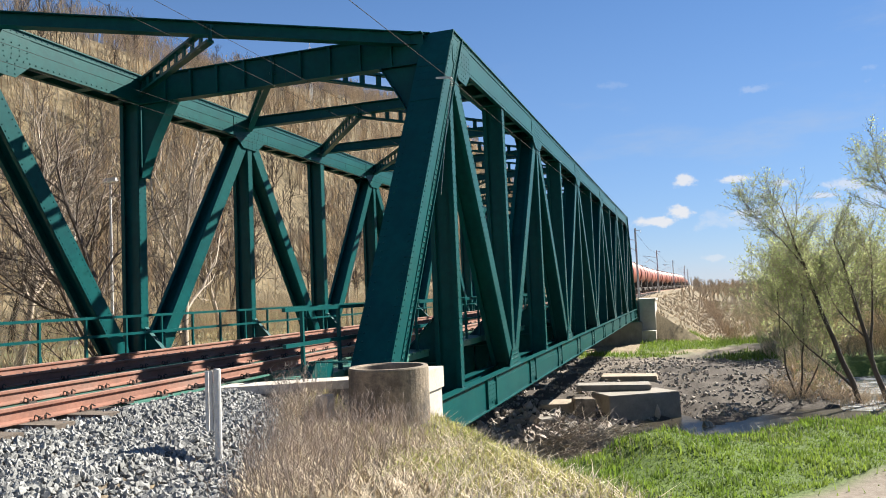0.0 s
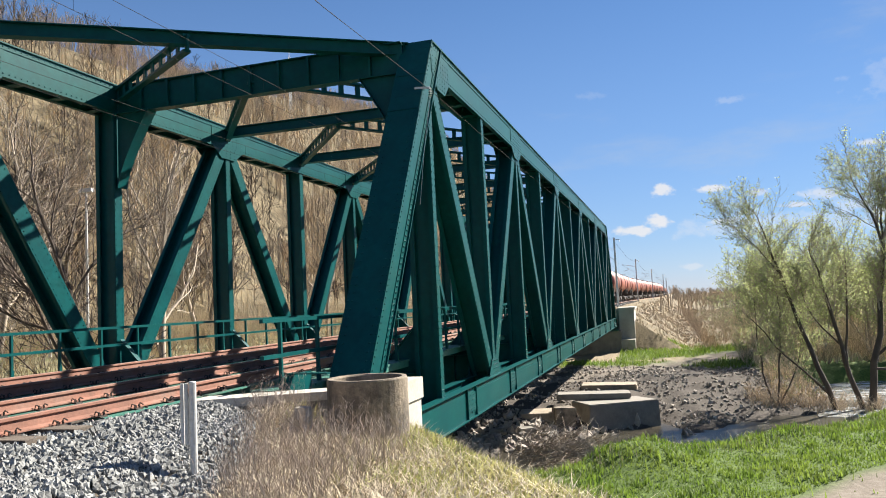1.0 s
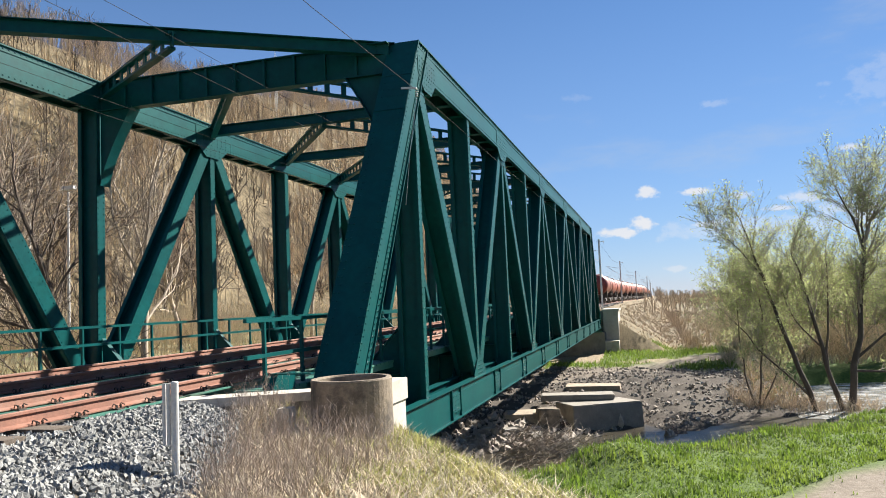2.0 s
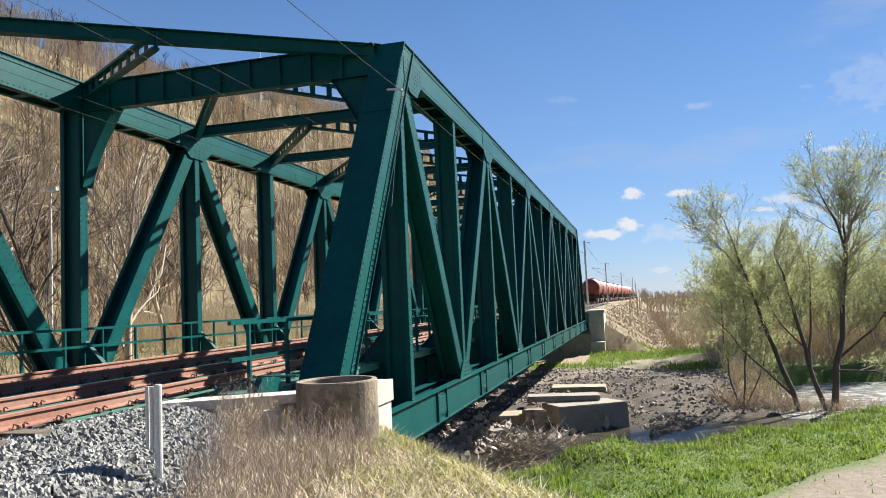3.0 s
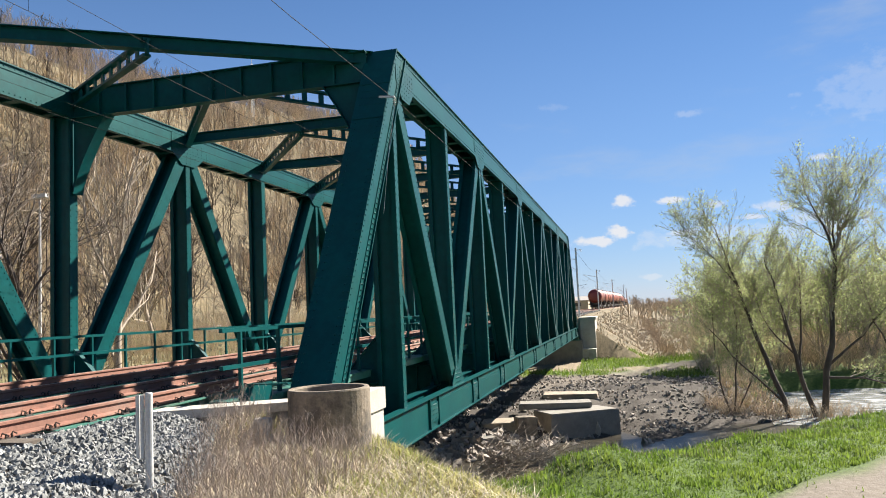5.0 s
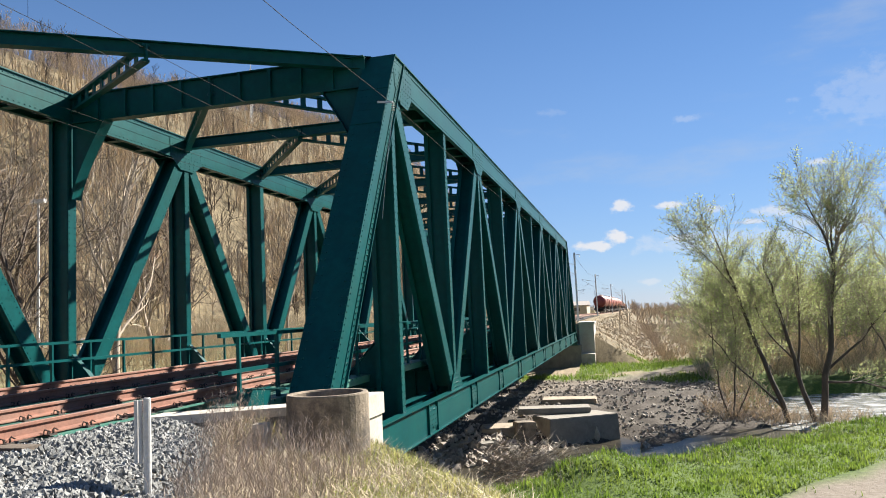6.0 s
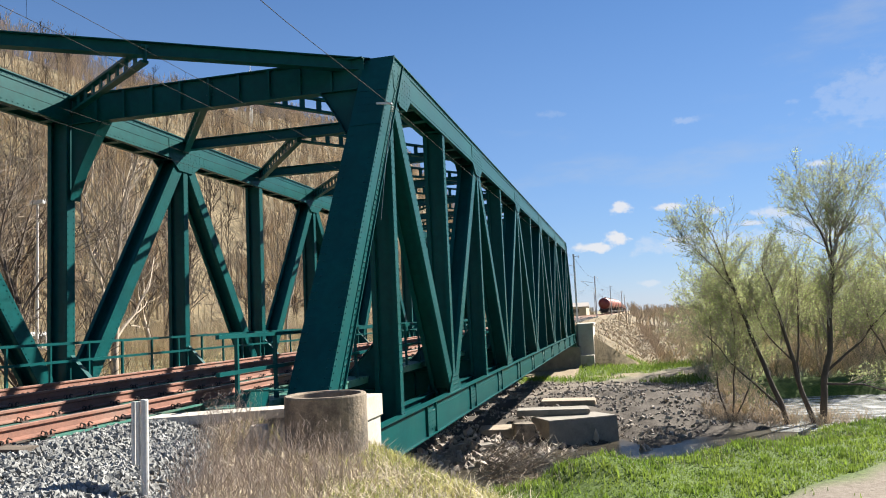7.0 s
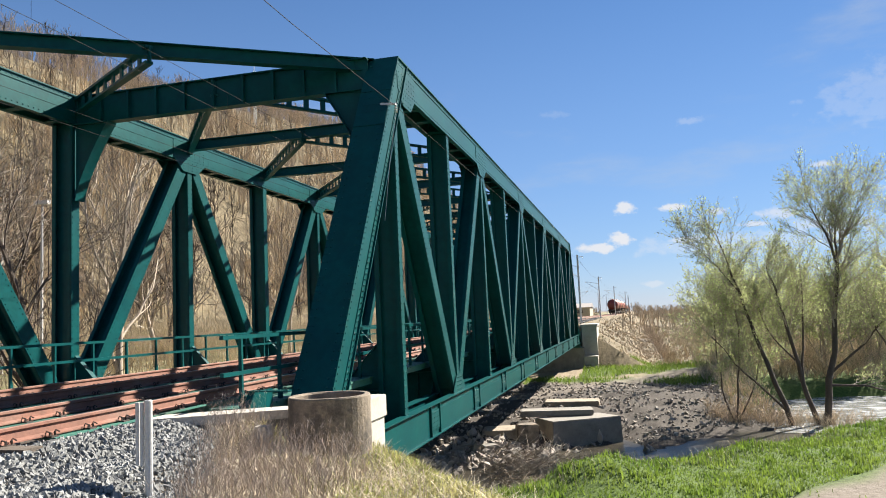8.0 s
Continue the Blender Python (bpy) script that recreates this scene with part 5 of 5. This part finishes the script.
for i in range(150):
    y = rng.uniform(85, 330)
    x = rng.uniform(14, 40) + (y - 85) * rng.uniform(0.0, 0.75)
    z, h = ground_z(x, y), rng.uniform(3.0, 7.0)
    stick_tree(gt, x, y, z, h, rng, 9, 0.09, 0.7)
    if rng.random() < 0.75:
        for k in range(260):
            u = rng.random()
            a, rr = rng.uniform(0, 6.283), h * 0.34 * math.sqrt(rng.random()) * (1.1 - 0.6 * u)
            c = Vector((x + rr * math.cos(a), y + rr * math.sin(a), z + h * (0.15 + 0.85 * u)))
            s = 0.28
            d = Vector((rng.gauss(0, 1), rng.gauss(0, 1), rng.gauss(0, 1))).normalized() * s
            e = d.cross(Vector((rng.gauss(0, 1), rng.gauss(0, 1), 0.3))).normalized() * s * 0.6
            g.add([c - d, c + e, c + d, c - e], [(0, 1, 2, 3)])
solid("hedge_leaves", g, LEAF_DARK, "dull green leafing hedge trees beyond the river", "hedge", kind="stuff")
solid("hedge_wood", gt, TWIG, "bare stems of the hedge trees beyond the river", "hedge", kind="stuff")

# grass: dry on the shoulder, fresh on the bank
rng = random.Random(51)
dry, mixed, stalk, fresh = Geo(), Geo(), Geo(), Geo()


def on_ring(x, y):
    return (x + 3.93) ** 2 + (y - 9.35) ** 2 < 0.58 ** 2


for i in range(68000):
    x, y = rng.uniform(-6.0, 2.0), rng.uniform(3.4, 11.4)
    s = shoulder_side(x, y)
    edge = -3.3 - 0.50 * (y - 5) + 0.4 * rough_noise(x, y, 1.2, 30)
    if s > 2.2 or x < edge or on_ring(x, y) or (x < -4.25 and y > 9.55 + 0.55 * (x + 4.77)):
        continue
    z = ground_z(x, y) - 0.01
    lush = step((s + 1.9 + 1.6 * rough_noise(x, y, 0.7, 33)) / 2.2)
    az = rng.uniform(0, 6.283)
    if rng.random() < lush * 0.75:
        mixed.blade((x, y, z), rng.uniform(0.06, 0.20), rng.uniform(0.004, 0.009), rng.uniform(0.2, 0.9), az)
    else:
        dry.blade((x, y, z), rng.uniform(0.05, 0.22), rng.uniform(0.004, 0.008), rng.uniform(0.4, 2.0), az)
weeds = Geo()
for i in range(30000):
    x, y = rng.uniform(-4.4, 1.6), rng.uniform(3.6, 10.6)
    s = shoulder_side(x, y)
    if s > 2.0 or x < -3.4 - 0.3 * (y - 5) or on_ring(x, y) or rough_noise(x, y, 1.1, 90) + 0.28 * s < -0.35:
        continue
    c = Vector((x, y, ground_z(x, y) + rng.uniform(0.02, 0.15)))
    d = Vector((rng.gauss(0, 1), rng.gauss(0, 1), rng.gauss(0, 0.5))).normalized() * rng.uniform(0.012, 0.024)
    e = d.cross(Vector((rng.gauss(0, 0.5), rng.gauss(0, 0.5), 1))).normalized() * 0.009
    weeds.add([c - d, c + e, c + d, c - e], [(0, 1, 2, 3)])
solid("low_weeds", weeds, GRASS_MIX, "small yellow-green weed leaves among the dry grass", "weeds", kind="stuff")
for i in range(2700):
    x, y = rng.uniform(-6.0, -2.6), rng.uniform(4.6, 9.4)
    edge = -3.5 - 0.50 * (y - 5)
    if x < edge or y > 9.5 + 0.55 * (x + 4.77) or on_ring(x, y) or shoulder_side(x, y) > -0.7:
        continue
    z, h, a, le = ground_z(x, y), rng.uniform(0.2, 0.62), rng.uniform(0, 6.283), rng.uniform(0.1, 0.5)
    q = (x + math.cos(a) * h * le, y + math.sin(a) * h * le, z + h)
    cone(stalk, (x, y, z), q, 0.0046)
    for k in range(3):
        u, a2 = rng.uniform(0.4, 0.95), rng.uniform(0, 6.283)
        c = tuple(m + (w - m) * u for m, w in zip((x, y, z), q))
        cone(stalk, c, (c[0] + math.cos(a2) * 0.09, c[1] + math.sin(a2) * 0.09, c[2] + 0.08), 0.0028)
for i in range(90000):
    x, y = rng.uniform(-5.5, 11), rng.uniform(9.5, 31)
    d2, s = bank_side(x, y), shoulder_side(x, y)
    pd = 0.749 * (x - 2.01) + -0.662 * (y - 17.74)
    if d2 > 1.9 or s < 1.9 or (-0.05 < pd < 3.6 and rng.random() > 0.01) or pd > 4:
        continue
    tuft = 0.5 + rough_noise(x, y, 1.3, 60)
    h = rng.uniform(0.04, 0.13) * (0.4 + 1.5 * max(0.0, tuft)) * (1.3 if d2 > -1.2 else 1.0)
    z = ground_z(x, y) - 0.01
    if d2 > -1.6 and rng.random() < 0.10:
        dry.blade((x, y, z), rng.uniform(0.15, 0.42), 0.006, rng.uniform(0.1, 0.6), rng.uniform(0, 6.283))
    else:
        fresh.blade((x, y, z), h, rng.uniform(0.010, 0.021), rng.uniform(0.1, 0.8), rng.uniform(0, 6.283))
for i in range(16000):
    x, y = rng.uniform(-12, 8), rng.uniform(56, 84)
    z = ground_z(x, y)
    gr = zones(x, y, z)
    if gr[0] > 0.5 and gr[2] < 0.4 and z < -3.0:
        fresh.blade((x, y, z - 0.02), rng.uniform(0.15, 0.45), 0.03, rng.uniform(0.1, 0.7), rng.uniform(0, 6.283))
solid("dry_grass", dry, STRAW, "matted dry straw-coloured grass on the shoulder", "grass", kind="stuff")
solid("mixed_grass", mixed, GRASS_MIX, "low yellow-green weeds and grass on the shoulder", "grass", kind="stuff")
solid("dry_stalks", stalk, STALK, "reddish-brown dead weed stalks by the ballast", "weeds", kind="stuff")
solid("fresh_grass", fresh, GRASS, "fresh bright green grass on the stream bank", "grass", kind="stuff")

# driftwood heap caught beside the bridge
g = Geo()
for i in range(420):
    x, y = rng.gauss(-4.6, 0.9), rng.gauss(30.5, 1.8)
    z = max(ground_z(x, y), -5.4)
    a, l = rng.uniform(0, 6.283), rng.uniform(0.5, 1.9)
    e = rng.uniform(-0.1, 0.9)
    g.tube([(x, y, z + 0.1), (x + math.cos(a) * l * 0.5, y + math.sin(a) * l * 0.5, z + 0.1 + l * e * 0.5), (x + math.cos(a + 0.4) * l, y + math.sin(a + 0.4) * l, z + 0.1 + l * e * 0.9)], [0.016, 0.012, 0.005], 3, caps=False)
solid("driftwood", g, BARK, "tangled heap of dead branches at the stream", "driftwood", kind="stuff")

# ---- road behind the bridge ----
ROAD_X, ROAD_Z = -55.0, -0.95
ASPHALT = material("asphalt", [(0.035, 0.035, 0.037), (0.055, 0.055, 0.055)], 0.6, 0.9, 0, 0.2, 30, 40)
g = Geo()
for y in range(-60, 460, 20):
    g.box(ROAD_X - 4.2, ROAD_X + 4.0, y, y + 20, ROAD_Z - 0.25, ROAD_Z)
solid("road", g, ASPHALT, "asphalt road at the foot of the wooded hill", "road", kind="structure")

# white lattice mast on the hilltop
ax, ay = -122.0, 230.0
az_ = ground_z(ax, ay)
aerial = thing("radio_mast", (ax, ay, az_), "slim white lattice radio mast on the wooded hilltop", "radio mast")
g = Geo()
for i in range(3):
    a = 2.094 * i
    g.tube([(ax + 0.5 * math.cos(a), ay + 0.5 * math.sin(a), az_ - 0.5), (ax + 0.35 * math.cos(a), ay + 0.35 * math.sin(a), 90.0)], 0.12, 5)
for i in range(14):
    z = 90.0 - 1.5 * i
    g.tube([(ax - 0.4, ay, z), (ax + 0.4, ay, z - 0.75), (ax - 0.4, ay, z - 1.5)], 0.07, 4)
part("lattice", g, WHITE, aerial)
g = Geo()
g.tube([(ax, ay, 89.5), (ax, ay, 92.0)], 0.1, 5)
part("antenna", g, WHITE, aerial)

# ---- tank train ----
TANK = material("red_tank_paint", [(0.221, 0.046, 0.021), (0.277, 0.068, 0.031)], 0.5, 0.5, 0, 0.05, 10, 6, per_object=0.25, dirt=(0.098, 0.043, 0.028), dirt_amount=0.6)
TANK_END = material("dark_red_tank_end", [(0.10, 0.012, 0.011), (0.15, 0.02, 0.016)], 0.5, 0.5, 0, 0.05, 10, 6)
FRAME = material("grimy_underframe", [(0.023, 0.020, 0.019), (0.043, 0.035, 0.031)], 2, 0.8)
TYRE_STEEL = material("wheel_steel", [(0.062, 0.047, 0.039), (0.109, 0.086, 0.070)], 3, 0.6, 0.4)


def tank_wagon():
    w = thing("tank_wagon", (0, 0, 0), "faded red railway tank wagon on four-wheel bogies", "tank wagon", "tank wagons of the train")
    L = 13.2
    g = Geo()
    prof = [(0.0, -L / 2), (0.7, -L / 2 + 0.05), (1.2, -L / 2 + 0.22), (1.42, -L / 2 + 0.5)]
    body = [(1.45, -L / 2 + 0.7)] + [(1.45 + (0.012 if i % 2 else 0), -L / 2 + 0.7 + (L - 1.4) * i / 8) for i in range(1, 8)] + [(1.45, L / 2 - 0.7)]
    full = prof + body + [(r, -z) for r, z in prof[::-1]]
    n = 28
    vs = [(r * math.cos(6.28318 * k / n), z, 2.72 + r * math.sin(6.28318 * k / n)) for r, z in full for k in range(n)]
    g.add(vs, [(i * n + k, i * n + (k + 1) % n, (i + 1) * n + (k + 1) % n, (i + 1) * n + k) for i in range(len(full) - 1) for k in range(n)])
    g.m = [1 if i < 3 or i >= len(full) - 4 else 0 for i in range(len(full) - 1) for k in range(n)]
    part("tank", g, [TANK, TANK_END], w, smooth=True)
    g = Geo()
    g.lathe([(0.35, 0), (0.35, 0.22), (0.30, 0.26), (0, 0.26)], 16, (0, 0, 4.12))
    part("dome", g, TANK_END, w)
    g = Geo()
    for x in (-0.4, 0.4):
        g.box(x - 0.12, x + 0.12, -7.0, 7.0, 0.95, 1.25)
    g.box(-1.3, 1.3, -7.1, -6.9, 0.9, 1.25)
    g.box(-1.3, 1.3, 6.9, 7.1, 0.9, 1.25)
    for y in (-4.8, 4.8):
        g.prism([(-1.2, y - 0.3, 1.25), (1.2, y - 0.3, 1.25), (1.25, y - 0.3, 1.9), (0.6, y - 0.3, 1.35), (-0.6, y - 0.3, 1.35), (-1.25, y - 0.3, 1.9)], (0, 0.6, 0))
    part("underframe", g, FRAME, w)
    for y in (-7.35, 7.35):
        for x in (-0.875, 0.875):
            g = Geo()
            s = 1 if y > 0 else -1
            g.tube([(x, y - s * 0.3, 1.05), (x, y + s * 0.0, 1.05)], 0.10, 10)
            g.tube([(x, y, 1.05), (x, y + s * 0.05, 1.05)], 0.23, 14)
            part("buffer", g, FRAME, w)
    for y in (-4.9, 4.9):
        g = Geo()
        for x in (-1.0, 1.0):
            g.prism([(x - 0.08, y - 1.35, 0.42), (x - 0.08, y + 1.35, 0.42), (x - 0.08, y + 1.2, 0.72), (x - 0.08, y + 0.5, 0.85), (x - 0.08, y - 0.5, 0.85), (x - 0.08, y - 1.2, 0.72)], (0.16, 0, 0))
        g.box(-1.0, 1.0, y - 0.25, y + 0.25, 0.5, 0.9)
        part("bogie", g, FRAME, w)
        for dy in (-0.9, 0.9):
            g = Geo()
            for x in (-0.75, 0.75):
                g.tube([(x - 0.06, y + dy, 0.46), (x + 0.06, y + dy, 0.46)], 0.46, 18)
            g.tube([(-0.75, y + dy, 0.46), (0.75, y + dy, 0.46)], 0.08, 8)
            part("wheelset", g, TYRE_STEEL, w)
    g = Geo()
    for x in (-0.2, 0.2):
        g.tube([(1.5 + 0, x, 1.1), (1.55, x, 2.9), (1.1, x, 4.0)], 0.025, 5)
    for i in range(9):
        g.tube([(1.53, -0.2, 1.3 + 0.2 * i), (1.53, 0.2, 1.3 + 0.2 * i)], 0.015, 4)
    part("ladder", g, FRAME, w)
    g = Geo()
    g.box(-0.3, 0.3, -3.0, 3.0, 4.20, 4.24)
    part("catwalk", g, FRAME, w)
    return w


WAGON_STEP = 15.0


def train_pose(y):
    x = -7.34 + track_x(y) + 9.06
    turn = math.degrees(math.atan2(-(track_x(y + 4) - track_x(y - 4)), 8.0))
    return pose(x, y, 0.0, 0, 0, turn)


def rear_y(t):
    """The hind end of the train: it draws away at a steady 17.5 m/s."""
    return 70.0 + 17.5 * t


wagons = [tank_wagon()]
for i in range(1, 30):
    wagons.append(copy_thing(wagons[0], pose(0, 0, 0)))


# ---- road vehicles ----
GLASS = material("dark_car_glass", [(0.02, 0.022, 0.025), (0.03, 0.032, 0.035)], 2, 0.08, 0, 0)
RUBBER = material("tyre_rubber", [(0.02, 0.02, 0.02), (0.035, 0.035, 0.035)], 5, 0.85)
CARWHITE = material("white_car_paint", [(0.78, 0.78, 0.78), (0.82, 0.82, 0.82)], 1, 0.25, 0, 0)
LAMP_RED = material("tail_lamp", [(0.312, 0.016, 0.016), (0.351, 0.023, 0.023)], 1, 0.2, 0, 0)


def vehicle(name, label, side, glass, width, wheels, r):
    """A car body from its side outline, narrowed towards the roof, with glass, wheels and lamps. It looks to +y."""
    v = thing(name, (0, 0, 0), label, "van" if "van" in name else "car", "road traffic")
    g = Geo()
    top = max(z for _, z in side)
    rows = []
    for s in (-1, -0.94, 0.94, 1):
        ring = []
        for y, z in side:
            inset = 1 - 0.16 * max(0, (z - 0.9) / max(0.1, top - 0.9))
            k = 1.0 if abs(s) == 1 else 0.0
            ring.append((s * width / 2 * inset, y * (1 - 0.015 * k), z - 0.03 * k))
        rows.append(ring)
    n = len(side)
    for a, b in zip(rows, rows[1:]):
        g.add(a + b, [(i, (i + 1) % n, n + (i + 1) % n, n + i) for i in range(n)])
    g.add(rows[0], [tuple(range(n - 1, -1, -1))])
    g.add(rows[-1], [tuple(range(n))])
    part("body", g, CARWHITE, v)
    for outline in glass:
        for s in (-1, 1):
            g = Geo()
            pts = []
            for y, z in outline:
                inset = 1 - 0.16 * max(0, (z - 0.9) / max(0.1, top - 0.9))
                pts.append((s * (width / 2 * inset + 0.004), y, z))
            g.prism(pts, (-s * 0.02, 0, 0))
            part("side_window", g, GLASS, v)
    for y in wheels:
        for s in (-1, 1):
            g = Geo()
            g.tube([(s * (width / 2 - 0.2), y, r), (s * (width / 2 + 0.01), y, r)], r, 18)
            wh = part("wheel", g, RUBBER, v)
            g = Geo()
            g.tube([(s * (width / 2 + 0.008), y, r), (s * (width / 2 + 0.02), y, r)], r * 0.62, 14)
            part("rim", g, GALV, wh)
    front, back = max(y for y, _ in side), min(y for y, _ in side)
    for s in (-1, 1):
        g = Geo()
        g.box(s * width * 0.36 - 0.15, s * width * 0.36 + 0.15, front - 0.10, front + 0.012, 0.62, 0.78)
        part("headlight", g, GLASS, v)
        g = Geo()
        g.box(s * width * 0.40 - 0.10, s * width * 0.40 + 0.10, back - 0.012, back + 0.08, 0.75, 0.95)
        part("tail_light", g, LAMP_RED, v)
    return v


van_side = [(-2.9, 0.35), (2.75, 0.35), (2.9, 0.55), (2.85, 0.95), (2.2, 1.15), (1.55, 2.05), (1.2, 2.35), (-2.8, 2.4), (-2.9, 2.2)]
car_side = [(-2.1, 0.30), (2.1, 0.30), (2.2, 0.5), (2.15, 0.72), (1.2, 0.92), (0.45, 1.40), (-1.1, 1.45), (-1.85, 1.05), (-2.15, 0.95)]
van = vehicle("white_van", "white delivery van driving along the road", van_side, [[(0.75, 1.25), (1.9, 1.25), (1.4, 2.0), (0.75, 2.0)], [(-2.4, 1.35), (0.5, 1.35), (0.5, 2.0), (-2.4, 2.0)]], 2.0, (-1.8, 1.8), 0.36)
car_glass = [[(-0.2, 0.95), (0.95, 0.95), (0.35, 1.33), (-0.2, 1.36)], [(-1.5, 0.98), (-0.3, 0.95), (-0.3, 1.36), (-1.0, 1.36)]]
car_a = vehicle("white_car", "white hatchback driving ahead of a van on the road", car_side, car_glass, 1.75, (-1.35, 1.35), 0.31)
car_b = copy_thing(car_a, pose(0, 0, 0))
tagged(car_b, "white hatchback driving along the road towards the far bank")

# ---- far buildings and poles beyond the line ----
BEIGE = material("beige_render", [(0.359, 0.312, 0.218), (0.421, 0.367, 0.265)], 0.2, 0.9, 0, 0.1, 6, 3)
ROOF = material("grey_roof", [(0.172, 0.156, 0.148), (0.218, 0.203, 0.195)], 0.3, 0.8)
shed = thing("warehouse", (-40, 350, -0.5), "long low beige warehouse beside the railway line", "warehouse")
g = Geo()
g.box(-62, -18, 345, 375, -1.5, 3.2)
part("wall", g, BEIGE, shed)
g = Geo()
g.prism([(-62.5, 344.5, 3.2), (-62.5, 375.5, 3.2), (-62.5, 360, 5.2)], (45, 0, 0))
part("roof", g, ROOF, shed)
for i in range(7):
    g = Geo()
    g.box(-60 + 6 * i, -57.2 + 6 * i, 344.9, 345.1, 0.6, 2.2)
    part("window", g, GLASS, shed)


def motions():
    for i, w in enumerate(wagons):
        walk(w, [(t, train_pose(rear_y(t) + 7.4 + WAGON_STEP * i)) for t in (0, 1, 2, 3, 4, 5, 6, 7, 8)])
    walk(van, [(t, pose(ROAD_X - 1.8, 90 - 25.0 * (t - 5.8), ROAD_Z, 0, 0, 180)) for t in (0, 2, 4, 6, 8)])
    walk(car_a, [(t, pose(ROAD_X - 1.8, 74 - 25.0 * (t - 5.8), ROAD_Z, 0, 0, 180)) for t in (0, 2, 4, 6, 8)])
    walk(car_b, [(t, pose(ROAD_X + 1.8, 74.6 + 8.0 * (t - 8.0), ROAD_Z, 0, 0, 0)) for t in (0, 2, 4, 6, 8)])


motions()
